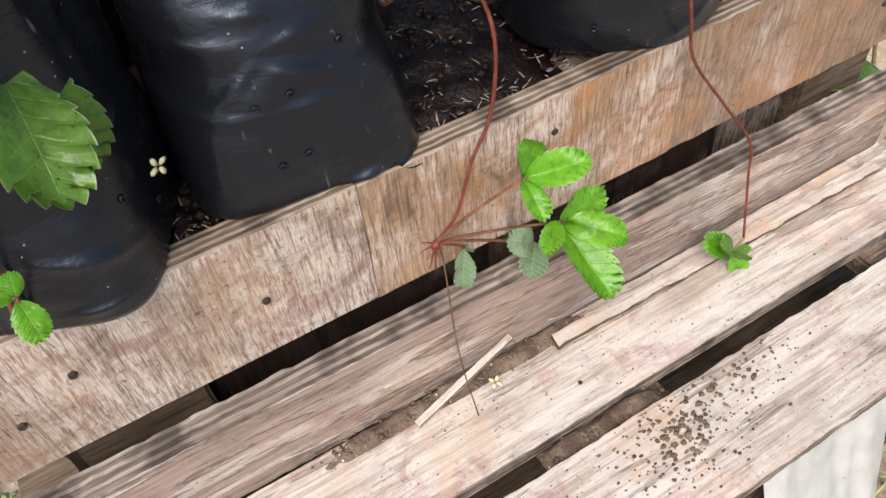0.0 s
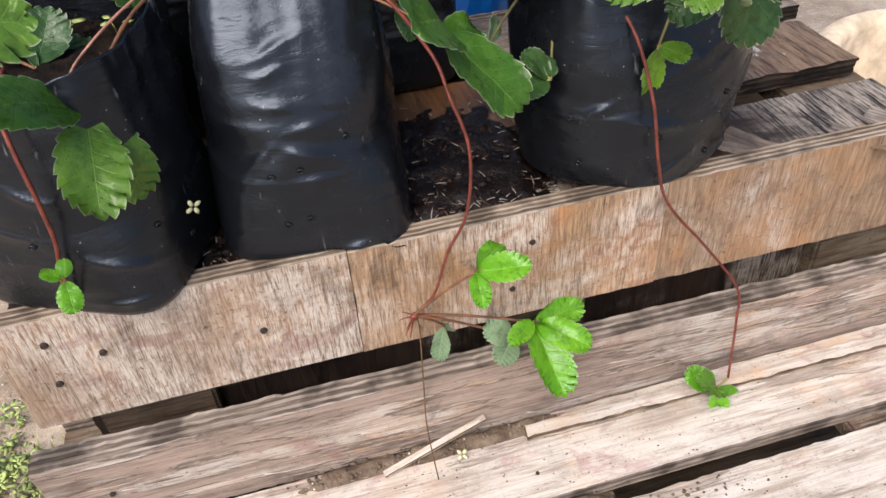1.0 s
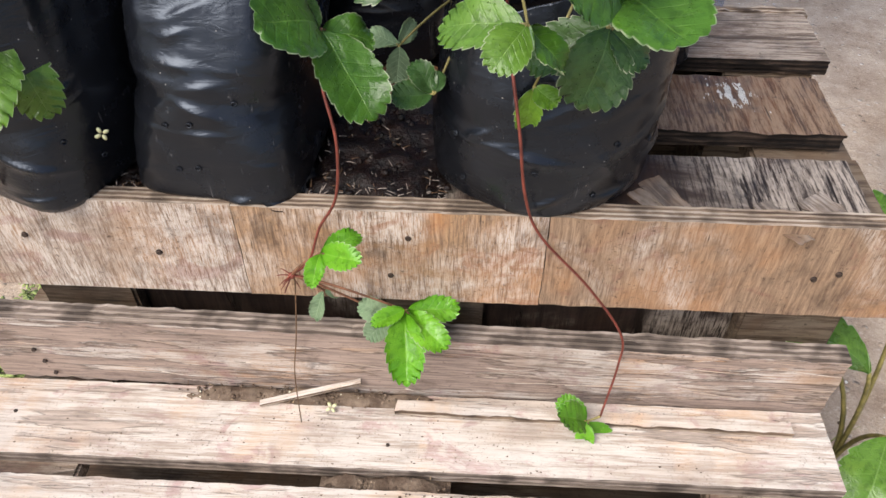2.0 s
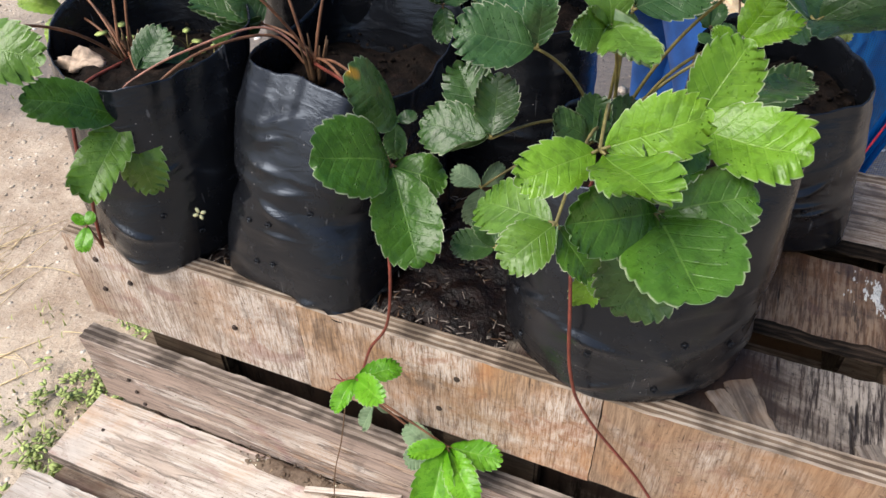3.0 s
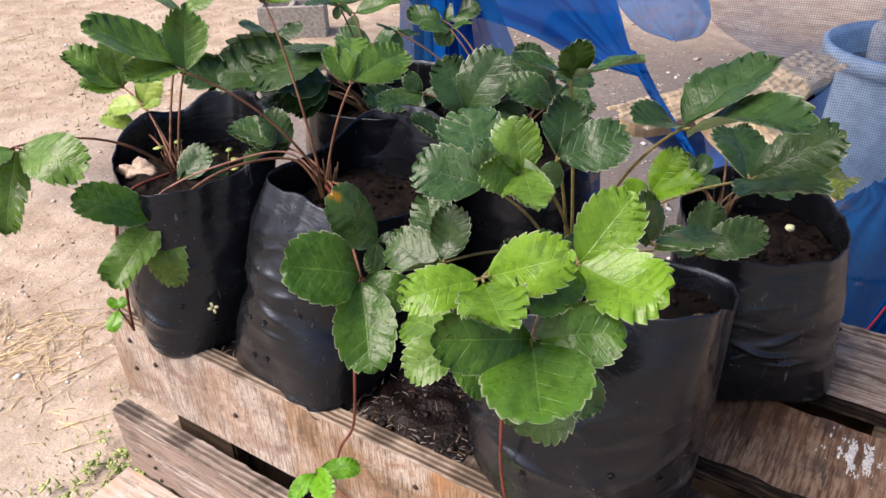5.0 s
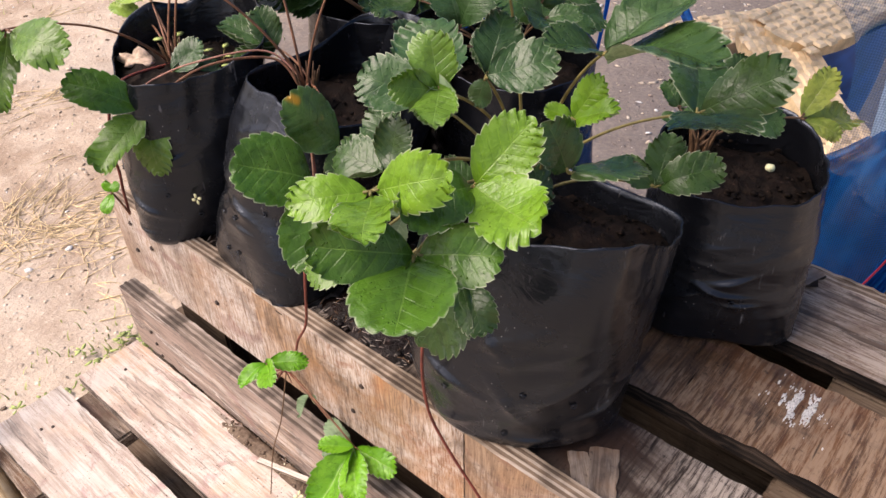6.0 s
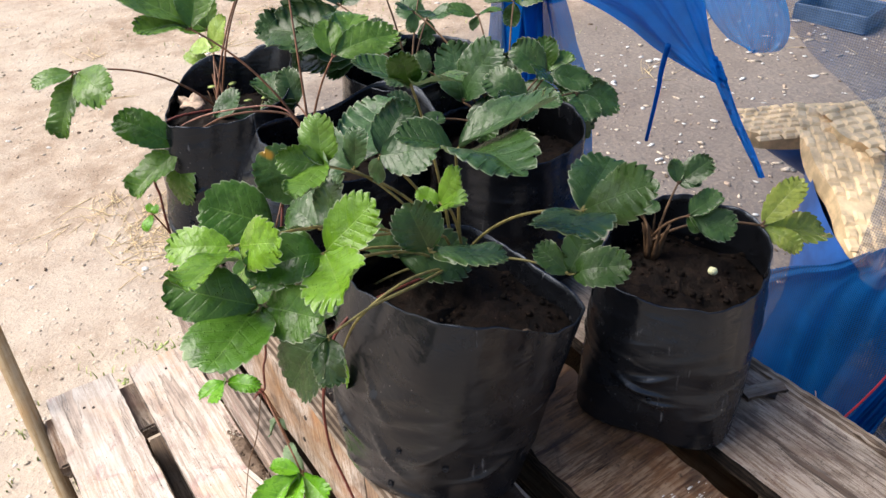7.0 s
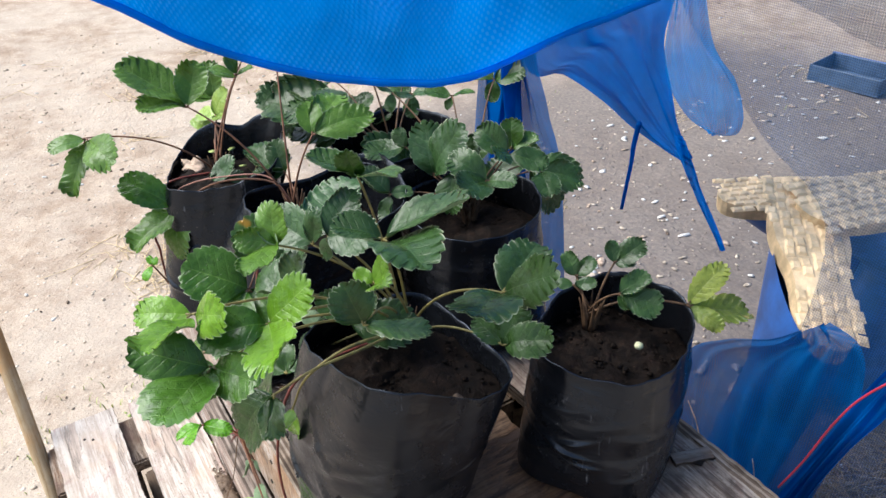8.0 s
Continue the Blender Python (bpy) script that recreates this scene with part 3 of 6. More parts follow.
def upper_pallet():
    p = thing("upper_pallet", Matrix(), "worn plywood pallet with dark wet deck boards under the bags", "pallet")
    # front fascia, deck boards, riser below the fascia
    for k, (x0, x1) in enumerate(((-0.062, 0.1535), (0.1542, 0.3765), (0.3772, 0.648))):
        add_board("fascia_board", p, x1 - x0, 0.091, 0.016, pose(x0, 0.297 - 0.0006 * (k == 1), 0.186) @ UPRIGHT, FASCIA[k], 3 + k, "tan plywood front board with streaked veneer", 0.0005, 7)
    # Unseen board, added to keep light out of the pallet's inside.
    add_board("back_board", p, 0.70, 0.19, 0.016, pose(-0.06, 0.607, 0.080) @ UPRIGHT, SHADED_BLOCKWOOD, 8)
    add_board("riser_board", p, 0.70, 0.087, 0.018, pose(-0.078, 0.284, 0.077, 2, 1.2) @ UPRIGHT, GREYED, 5, "greyed torn plywood board", 0.0012, 6, lambda x: 0.004 + 0.010 * max(0, noise.noise(Vector((x * 22, 0, 8)))) + 0.004 * noise.noise(Vector((x * 90, 3, 8))), edges=(GREY_A, GREY_B))
    for seed, (L, y, w, z, face, rag) in enumerate(((0.662, 0.315, 0.068, TOP - 0.004, SODDEN_AND_SHADED, 0.0010), (0.668, 0.410, 0.082, TOP, WET, 0.0011), (0.690, 0.521, 0.085, TOP, SILVER, 0.0013))):
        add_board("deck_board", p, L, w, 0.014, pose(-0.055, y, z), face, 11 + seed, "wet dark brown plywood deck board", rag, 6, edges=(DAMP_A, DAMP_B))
    # Added board, near-black so the gap under the fascia reads as shade.
    add_board("stringer_board", p, 0.66, 0.155, 0.014, pose(-0.045, 0.334, 0.0815) @ UPRIGHT, SODDEN_AND_SHADED, 61, "", 0.0012, 4, edges=(DAMP_A, DAMP_B))
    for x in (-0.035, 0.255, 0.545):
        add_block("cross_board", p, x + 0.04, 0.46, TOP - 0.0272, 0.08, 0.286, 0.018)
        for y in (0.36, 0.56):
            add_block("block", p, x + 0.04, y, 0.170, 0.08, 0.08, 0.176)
    for x, z in ((-0.034, 0.257), (-0.037, 0.223), (-0.005, 0.241), (0.278, 0.252), (0.264, 0.213), (0.092, 0.228), (0.588, 0.232), (0.572, 0.226)):
        nail_head(p, x, 0.2962, z)
    for x, z in ((-0.036, 0.122), (-0.032, 0.107), (-0.028, 0.091)):
        nail_head(p, x, 0.2806, z, r=0.0022)
    bm = bmesh.new()
    for _ in range(24):
        x, z = random.uniform(-0.06, 0.6), random.uniform(0.085, 0.148)
        a = Vector((x, 0.2825, z))
        d = Vector((random.uniform(0.02, 0.075), random.uniform(-0.004, -0.001), random.uniform(-0.006, 0.006)))
        add_tube(bm, bezier(a, a + d * 0.5 + Vector((0, -0.001, random.uniform(-0.004, 0.004))), a + d, 7), random.uniform(0.0003, 0.0007), 0.00015, 4)
    tagged(part("loose_fibre", bm, BLEACHED, p, "loose bleached wood fibres"), kind="stuff")
    return p


def lower_pallet():
    p = thing("lower_pallet", Matrix(), "bleached slatted plywood pallet standing on the earth", "pallet")
    # The last three slats are unseen, added to shut light out from behind.
    for seed, (y, w) in enumerate(((0.210, 0.071), (0.116, 0.076), (0.305, 0.08), (0.396, 0.08), (0.487, 0.08), (0.578, 0.06))):
        # From the third slat on, shade is put in by darker wood.
        add_board("slat", p, 0.705, w, 0.014, pose(-0.083 - 0.004 * seed, y, LOW), BLEACHED if seed < 2 else SHADED_BLOCKWOOD, 21 + seed, "plywood slat, pale bleached in front, painted shade-dark behind", 0.0006, 5, edges=(GREY_A, GREY_B))
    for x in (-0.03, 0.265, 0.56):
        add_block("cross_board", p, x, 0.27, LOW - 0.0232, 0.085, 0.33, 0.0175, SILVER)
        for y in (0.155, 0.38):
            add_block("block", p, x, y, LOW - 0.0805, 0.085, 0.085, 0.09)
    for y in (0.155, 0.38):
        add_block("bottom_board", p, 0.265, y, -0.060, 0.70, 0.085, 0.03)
    # Extra floor board, added so the slat gaps look down on darkness.
    add_block("bottom_board", p, 0.265, 0.2675, -0.060, 0.70, 0.13, 0.028)
    for x, y in ((-0.053, 0.248), (-0.041, 0.159), (-0.047, 0.150), (0.262, 0.232), (0.557, 0.160)):
        nail_head(p, x, y, LOW + 0.0002, False, 0.0018)
    return p


upper_pallet()
lower_pallet()


# ---------------------------------------------------------------- grow bags
def grow_bag(cx, cy, rx, ry, h, label, seed, turn=0.0, soil=0.13, rim=(0.0, 0.0, 0.0), lean=(0, 0), bulge=0.08, z0=TOP, holes=(), taper=0.0, creases=(), corner=2.0, flaps=(), rag=0.004, mouth=0.0, lifts=()):
    """A filled black polythene bag. rim: extra height towards three bearings (front, right, back)."""
    b = thing("grow_bag", pose(cx, cy, z0, 0, 0, turn), label, "grow bag", "black grow bags on the pallet")
    rows, cols = 130, 144
    off = seed * 17.3

    rnd = random.Random(seed * 101)
    wrinkles = []
    for _ in range(18):
        wrinkles.append((rnd.uniform(-math.pi, math.pi), rnd.triangular(0.06, 0.97, 0.62), rnd.uniform(0.16, 0.5), rnd.uniform(0.0020, 0.0050), rnd.uniform(0.0004, 0.0013), rnd.gauss(0, 0.016)))

    for deg, k0, da, dz, amp, tilt in creases:
        wrinkles.append((radians(deg), k0, da, dz, amp * 1.0, tilt))

    def shell(a, k):
        """The sleeve at bearing a and share k of the height."""
        ca, sa = math.cos(a), math.sin(a)
        e = 2.5 + corner * max(0.0, 1 - k / 0.45) + mouth * max(0.0, k - 0.5) * 2
        sq = (abs(ca) ** e + abs(sa) ** e) ** (-1 / e)
        foot = min(1.0, k / 0.045)
        w = (0.92 + 0.08 * math.sqrt(foot)) * (1 + bulge * math.sin(math.pi * min(1, k * 1.05)) - taper * k * k)
        slow = noise.noise(Vector((ca * 1.6, sa * 1.6, k * h * 26 + off)))
        fold = noise.noise(Vector((ca * 2.2, sa * 2.2, k * h * 90 + off)))
        up = noise.noise(Vector((ca * 6, sa * 6, off + k))) * max(0, k - 0.6) * 0.9
        d = 0.0022 * slow + 0.0007 * fold + 0.005 * up
        for a0, k0, da, dz, amp, tilt in wrinkles:
            across = (a - a0 + math.pi) % math.tau - math.pi
            if abs(across) < 2.2 * da:
                z = ((k - k0) * h - tilt * across - 0.004 * across * across) / dz
                z *= 1.7 if z > 0 else 0.7
                if abs(z) < 3:
                    d += amp * math.exp(-abs(z) ** 1.5 - (across / da) ** 2)
        r = w * sq
        return Vector((ca * rx * r + ca * d + lean[0] * k * k, sa * ry * r + sa * d + lean[1] * k * k))

    def top(a):
        fr, ri, ba = max(0, -math.sin(a)), max(0, math.cos(a)), max(0, math.sin(a))
        up = sum(dz * math.exp(-(((math.degrees(a) - at + 180) % 360 - 180) / wide) ** 2) for at, dz, wide in lifts)
        return h + up + rim[0] * fr ** 2 + rim[1] * ri ** 2 + rim[2] * ba ** 1.5 + rag * (0.7 * noise.noise(Vector((math.cos(a) * 2, math.sin(a) * 2, off))) + 0.3 * noise.noise(Vector((math.cos(a) * 5, math.sin(a) * 5, off))))

    bm = bmesh.new()
    grid = []
    for j in range(rows + 1):
        k = j / rows
        line = []
        for i in range(cols):
            a = math.tau * i / cols
            q = shell(a, k)
            line.append(bm.verts.new((q.x, q.y, k * top(a) + 0.0006)))
        grid.append(line)
    inner = []
    for j, k in enumerate((1.0, 0.97, 0.92, 0.86, 0.8, 0.74)):
        line = []
        for i in range(cols):
            a = math.tau * i / cols
            q = shell(a, k)
            n = q.normalized()
            line.append(bm.verts.new((q.x - n.x * 0.0012, q.y - n.y * 0.0012, k * top(a) + (0.0004 if not j else 0))))
        inner.append(line)
    for a, c in list(zip(grid, grid[1:])) + [(grid[-1], inner[0])] + list(zip(inner, inner[1:])):
        for i in range(cols):
            bm.faces.new((a[i], a[(i + 1) % cols], c[(i + 1) % cols], c[i]))
    bm.faces.new(grid[0][::-1])
    part("sleeve", bm, BAG, b)
    # soil
    bm = bmesh.new()
    cen = bm.verts.new((lean[0] * 0.8, lean[1] * 0.8, soil + 0.004))
    prev = None
    for r in range(1, 17):
        line = []
        for i in range(64):
            a = math.tau * i / 64
            q = shell(a, min(1.0, soil / h)) * (r / 16 * 0.985)
            z = soil + 0.009 * noise.noise(Vector((q.x * 32, q.y * 32, off))) + 0.004 * noise.noise(Vector((q.x * 140, q.y * 140, off))) - 0.008 * (r / 16) ** 4
            line.append(bm.verts.new((q.x, q.y, z)))
        for i in range(64):
            if prev is None:
                bm.faces.new((cen, line[i], line[(i + 1) % 64]))
            else:
                bm.faces.new((prev[i], line[i], line[(i + 1) % 64], prev[(i + 1) % 64]))
        prev = line
    part("soil", bm, SOIL, b, "dark crumbly potting soil")
    bm = bmesh.new()
    for _ in range(260):
        a, r = random.random() * math.tau, math.sqrt(random.random()) * 0.93
        q = shell(a, min(1.0, soil / h)) * r
        add_blob(bm, (q.x, q.y, soil - 0.001), abs(random.gauss(0, 0.0009)) + 0.0005, (1.2, 1, 0.8), 1, 0.7)
    tagged(part("crumb_layer", bm, SOIL, b), kind="stuff")
    # folded corners of the welded bottom seam
    for deg, reach, wide in flaps:
        a = radians(deg)
        d = Vector((math.cos(a), math.sin(a), 0))
        sd = Vector((-d.y, d.x, 0))
        q = shell(a, 0.02)
        base = Vector((q.x, q.y, 0.004)) - d * 0.004
        bm = bmesh.new()
        rings = []
        for i in range(9):
            u = i / 8
            w = wide * (1 - u) ** 0.7 * 0.5 + 0.0006
            c = base + d * (reach + 0.004) * u + Vector((0, 0, 0.004 * (1 - u) - 0.0035 * u + 0.001 * math.sin(u * 7)))
            rings.append([bm.verts.new(c + sd * w * s + Vector((0, 0, 0.0022 * (1 - abs(s)) * (1 - u) + dz))) for s, dz in ((-1, 0), (-0.4, 0.001), (0.3, 0.0004), (1, 0), (0.3, -0.0009), (-0.4, -0.0009))])
        for p, r in zip(rings, rings[1:]):
            for i in range(6):
                bm.faces.new((p[i], p[(i + 1) % 6], r[(i + 1) % 6], r[i]))
        bm.faces.new(rings[-1])
        part("seam_corner", bm, BAG, b)
    # punched drain holes
    for a, k in holes:
        a = radians(a)
        q, q2 = shell(a, k), shell(a + 0.03, k)
        nrm = Vector(((q2 - q).y, -(q2 - q).x, 0)).normalized()
        bm = bmesh.new()
        ring = [(math.cos(t * math.tau / 12) * 0.0019, math.sin(t * math.tau / 12) * 0.0015, 0.0006 + 0.0009 * (t % 3 == 0)) for t in range(13)]
        add_tube(bm, ring, 0.0005, 0.0005, 5)
        add_blob(bm, (0, 0, -0.0004), 0.0017, (1, 0.85, 0.3), 1, 0.4)
        o = part("drain_hole", bm, BAG, b)
        o.matrix_basis = Matrix.Translation((q.x, q.y, k * top(a))) @ nrm.to_track_quat("Z", "Y").to_matrix().to_4x4()
    return b


FILLED = "black plastic grow bag of soil "
grow_bag(0.012, 0.356, 0.063, 0.062, 0.150, FILLED + "with a torn rim", 1, -25, 0.130, (-0.012, -0.002, 0.026), (-0.012, 0.018), 0.03, holes=((-31, 0.36), (-89, 0.4), (-11, 0.2)), taper=-0.02, creases=((-51, 0.28, 0.3, 0.0028, 0.0030, -0.03), (-31, 0.55, 0.2, 0.003, 0.0024, 0.03), (-81, 0.62, 0.2, 0.003, 0.0024, -0.02), (-56, 0.1, 0.2, 0.003, 0.0024, 0.0)), corner=2.2, rag=0.008, mouth=1.2, lifts=((150, 0.012, 40), (-160, 0.012, 22)))
grow_bag(0.147, 0.384, 0.062, 0.082, 0.150, FILLED + "with creased pricked front", 2, -6, 0.122, (0.003, -0.018, 0.024), (0.002, 0.042), 0.03, holes=((-108, 0.41), (-93, 0.42), (-66, 0.51), (-104, 0.2), (-92, 0.21)), taper=0.12, creases=((-103, 0.76, 0.15, 0.0036, 0.0026, 0.01), (-100, 0.65, 0.2, 0.0034, 0.0024, -0.01), (-96, 0.84, 0.25, 0.004, 0.0024, 0.02), (-88, 0.475, 0.22, 0.0036, 0.0026, -0.02), (-112, 0.48, 0.12, 0.003, 0.0022, 0.05), (-85, 0.37, 0.2, 0.004, 0.0022, 0), (-84, 0.57, 0.2, 0.004, 0.0022, 0.01), (-70, 0.05, 0.12, 0.004, 0.004, 0.02)), corner=3.2, flaps=((-50, 0.007, 0.026),), mouth=3.0)
grow_bag(0.371, 0.363, 0.077, 0.067, 0.134, FILLED + "with dusty smooth sides", 3, 4, 0.114, (0.010, -0.006, -0.010), (0.008, 0.026), 0.03, holes=((-142, 0.42), (-138, 0.18), (-62, 0.38), (-38, 0.32), (-68, 0.13), (-100, 0.3)), creases=((-128, 0.47, 0.1, 0.003, 0.0032, 0.04), (-100, 0.36, 0.28, 0.0035, 0.0032, -0.02), (-84, 0.62, 0.2, 0.003, 0.0026, -0.06), (-66, 0.30, 0.18, 0.003, 0.0030, -0.08), (-40, 0.42, 0.2, 0.003, 0.0028, 0.05), (-55, 0.10, 0.25, 0.004, 0.0034, 0.0), (-95, 0.12, 0.2, 0.003, 0.0026, 0.03), (-20, 0.25, 0.25, 0.0035, 0.0028, 0.02)), corner=-0.75, mouth=1.8, taper=0.08, lifts=((-40, 0.031, 38),))
grow_bag(0.437, 0.538, 0.058, 0.064, 0.118, FILLED + "on the back boards", 4, 30, 0.100, (0.0, 0.004, 0.014), (0.0, 0.012), 0.05, holes=((-90, 0.4),), creases=((-100, 0.44, 0.3, 0.003, 0.0036, -0.01), (-92, 0.52, 0.22, 0.003, 0.0032, 0.02), (-118, 0.38, 0.2, 0.003, 0.0026, 0.03), (-84, 0.36, 0.2, 0.003, 0.0026, 0)))
grow_bag(0.226, 0.548, 0.066, 0.062, 0.140, FILLED + "in the shaded back row", 5, 0, 0.118, (0, 0, 0.01), (0, 0.0), 0.05)
grow_bag(0.082, 0.542, 0.070, 0.064, 0.158, FILLED + "with a tall open rim", 6, 12, 0.120, (0, 0.01, 0.01), (0, 0.0), 0.05)


# ---------------------------------------------------------------- nets
def add_cloth(bm, a, b, c, d, nu=40, nv=40, fold=0.012, freq=9.0, seed=0):
    """A draped sheet between the corners a, b (upper edge) and d, c (lower edge), folded along its height."""
    a, b, c, d = (Vector(p) for p in (a, b, c, d))
    nrm = (b - a).cross(d - a).normalized()
    wide, tall = (b - a).length, (d - a).length
    uvl = bm.loops.layers.uv.verify()
    grid = []
    for j in range(nv + 1):
        v = j / nv
        line = []
        for i in range(nu + 1):
            u = i / nu
            p = a.lerp(b, u).lerp(d.lerp(c, u), v)
            w = noise.noise(Vector((u * wide * freq * 4 + 0.6 * v, v * tall * freq * 0.6, seed))) + 0.5 * noise.noise(Vector((u * wide * freq * 11, v * tall * freq * 1.4, seed + 5)))
            p += nrm * fold * w
            line.append(bm.verts.new(p))
        grid.append(line)
    for j in range(nv):
        for i in range(nu):
            f = bm.faces.new((grid[j][i], grid[j][i + 1], grid[j + 1][i + 1], grid[j + 1][i]))
            for lp, (x, y) in zip(f.loops, ((i, j), (i + 1, j), (i + 1, j + 1), (i, j + 1))):
                lp[uvl].uv = (x / nu * wide, y / nv * tall)


def build_nets():
    n = thing("insect_net", pose(0.25, 0.74, 0.1), "thin blue insect net hung as a torn, gathered curtain", "net")
    inv = n.matrix_world.inverted()

    def loft(name, left, right, mat, label, fold=0.008, waves=9.0, seed=0, nu=44):
        """Cloth between two hanging edges, with folds running down between them."""
        bm = bmesh.new()
        uvl = bm.loops.layers.uv.verify()
        lf, rt = smooth_line([inv @ Vector(p) for p in left], 10), smooth_line([inv @ Vector(p) for p in right], 10)
        nv = 40
        pick = lambda line, v: line[min(len(line) - 1, int(round(v * (len(line) - 1))))]
        grid = []
        for j in range(nv + 1):
            v = j / nv
            a, b = pick(lf, v), pick(rt, v)
            line = []
            for i in range(nu + 1):
                u = i / nu
                p = a.lerp(b, u)
                p.y += fold * (noise.noise(Vector((u * waves, v * 1.6, seed))) + 0.5 * noise.noise(Vector((u * waves * 2.7, v * 2.4, seed + 4))))
                line.append(bm.verts.new(p))
            grid.append(line)
        for j in range(nv):
            for i in range(nu):
                f = bm.faces.new((grid[j][i], grid[j][i + 1], grid[j + 1][i + 1], grid[j + 1][i]))
                for lp, v in zip(f.loops, f.verts):
                    lp[uvl].uv = (v.co.x, v.co.z)
        return part(name, bm, mat, n, label)

    loft("panel", ((0.02, 0.868, 1.05), (0.10, 0.868, 0.70), (0.167, 0.868, 0.545), (0.25, 0.866, 0.476), (0.31, 0.862, 0.43), (0.42, 0.83, 0.385), (0.44, 0.795, 0.24), (0.44, 0.785, 0.08), (0.44, 0.780, -0.14)), ((0.62, 0.868, 1.05), (0.62, 0.868, 0.70), (0.62, 0.868, 0.545), (0.62, 0.866, 0.476), (0.62, 0.862, 0.43), (0.62, 0.83, 0.385), (0.62, 0.795, 0.24), (0.61, 0.785, 0.08), (0.60, 0.780, -0.14)), NET_THIN, "single thin layer of net", 0.006, 9, 1)
    loft("gathered_fold", ((-0.05, 0.735, 0.60), (-0.03, 0.732, 0.47), (-0.04, 0.73, 0.36), (-0.05, 0.725, 0.24), (-0.05, 0.72, 0.10)), ((0.085, 0.725, 0.60), (0.098, 0.722, 0.49), (0.125, 0.72, 0.43), (0.165, 0.715, 0.36), (0.190, 0.71, 0.12)), NET_DARK, "thin blue curtain of net", 0.012, 8, 1)
    loft("gathered_fold", ((0.02, 0.715, 0.60), (0.035, 0.712, 0.47), (0.030, 0.71, 0.36), (0.025, 0.705, 0.24), (0.03, 0.70, 0.10)), ((0.06, 0.715, 0.60), (0.070, 0.712, 0.48), (0.085, 0.71, 0.40), (0.105, 0.705, 0.30), (0.125, 0.70, 0.10)), NET_BLUE, "gathered blue folds of net", 0.020, 9, 2)
    loft("double_layer", ((0.474, 0.73, 0.335), (0.445, 0.73, 0.305), (0.402, 0.73, 0.276), (0.368, 0.73, 0.241), (0.363, 0.725, 0.172), (0.40, 0.72, 0.10)), ((0.500, 0.73, 0.362), (0.532, 0.73, 0.355), (0.545, 0.73, 0.325), (0.545, 0.725, 0.25), (0.525, 0.72, 0.10)), NET_DARK, "doubled dark blue net", 0.014, 5, 3)
    loft("draped_flap", ((-0.178, 0.837, 0.641), (-0.085, 0.839, 0.410), (0.002, 0.843, 0.413), (0.082, 0.845, 0.401), (0.136, 0.846, 0.384), (0.186, 0.848, 0.375), (0.226, 0.848, 0.373)), ((0.192, 0.848, 0.664), (0.180, 0.848, 0.572), (0.176, 0.848, 0.540), (0.170, 0.848, 0.496), (0.192, 0.848, 0.448), (0.212, 0.848, 0.400), (0.230, 0.848, 0.376)), NET_BLUE, "dense draped flap of blue net", 0.010, 7, 4)
    loft("draped_flap", ((0.182, 0.843, 0.641), (0.178, 0.843, 0.540), (0.178, 0.843, 0.491), (0.192, 0.843, 0.451), (0.223, 0.843, 0.427), (0.255, 0.843, 0.421)), ((0.197, 0.843, 0.641), (0.237, 0.843, 0.523), (0.279, 0.843, 0.488), (0.296, 0.843, 0.457), (0.290, 0.843, 0.431), (0.267, 0.843, 0.420)), NET_DOUBLE, "thin draped flap of blue net", 0.008, 5, 5)
    loft("twisted_strip", ((0.203, 0.845, 0.405), (0.226, 0.845, 0.373), (0.256, 0.845, 0.330), (0.296, 0.845, 0.286)), ((0.224, 0.845, 0.399), (0.240, 0.845, 0.373), (0.268, 0.845, 0.334), (0.303, 0.845, 0.290)), NET_BLUE, "twisted fold of blue net", 0.006, 4, 6, 12)
    loft("gathered_edge", ((0.575, 0.725, 0.40), (0.555, 0.72, 0.345), (0.541, 0.72, 0.295), (0.526, 0.72, 0.23), (0.510, 0.715, 0.162), (0.49, 0.71, 0.08)), ((0.605, 0.725, 0.41), (0.582, 0.72, 0.356), (0.573, 0.72, 0.317), (0.554, 0.72, 0.261), (0.536, 0.715, 0.183), (0.52, 0.71, 0.08)), NET_BLUE, "gathered blue edge of net", 0.012, 6, 7, 24)
    loft("veil", ((0.16, 0.800, 0.93), (0.26, 0.800, 0.68), (0.320, 0.800, 0.600)), ((0.70, 0.800, 0.93), (0.60, 0.800, 0.70), (0.50, 0.800, 0.560)), NET_VEIL, "second thin layer of net", 0.006, 5, 9, 30)
    bm = bmesh.new()
    add_tube(bm, [inv @ p for p in smooth_line(((0.595, 0.702, 0.40), (0.562, 0.70, 0.345), (0.545, 0.70, 0.30), (0.53, 0.70, 0.24), (0.515, 0.70, 0.19)))], 0.0010, 0.0010, 6)
    part("cord", bm, RED, n, "thin red cord along the net")
    bm = bmesh.new()
    add_tube(bm, [inv @ p for p in smooth_line(((0.155, 0.839, 0.399), (0.150, 0.839, 0.364), (0.149, 0.839, 0.340), (0.141, 0.839, 0.272)))], 0.0034, 0.0022, 8)
    part("twisted_strip", bm, NET_BLUE, n, "twisted strip of blue net")
    h = thing("net_hem", pose(0.39, 0.40, 0.72), "bright blue folded hem of the net roof", "net")
    inv2 = h.matrix_world.inverted()
    bm = bmesh.new()
    low = smooth_line(((0.335, 0.15, 0.735), (0.343, 0.245, 0.682), (0.358, 0.287, 0.654), (0.382, 0.338, 0.633), (0.404, 0.381, 0.625), (0.417, 0.422, 0.623), (0.415, 0.495, 0.634), (0.425, 0.584, 0.652), (0.43, 0.66, 0.69)), 6)
    rows = []
    uvl = bm.loops.layers.uv.verify()
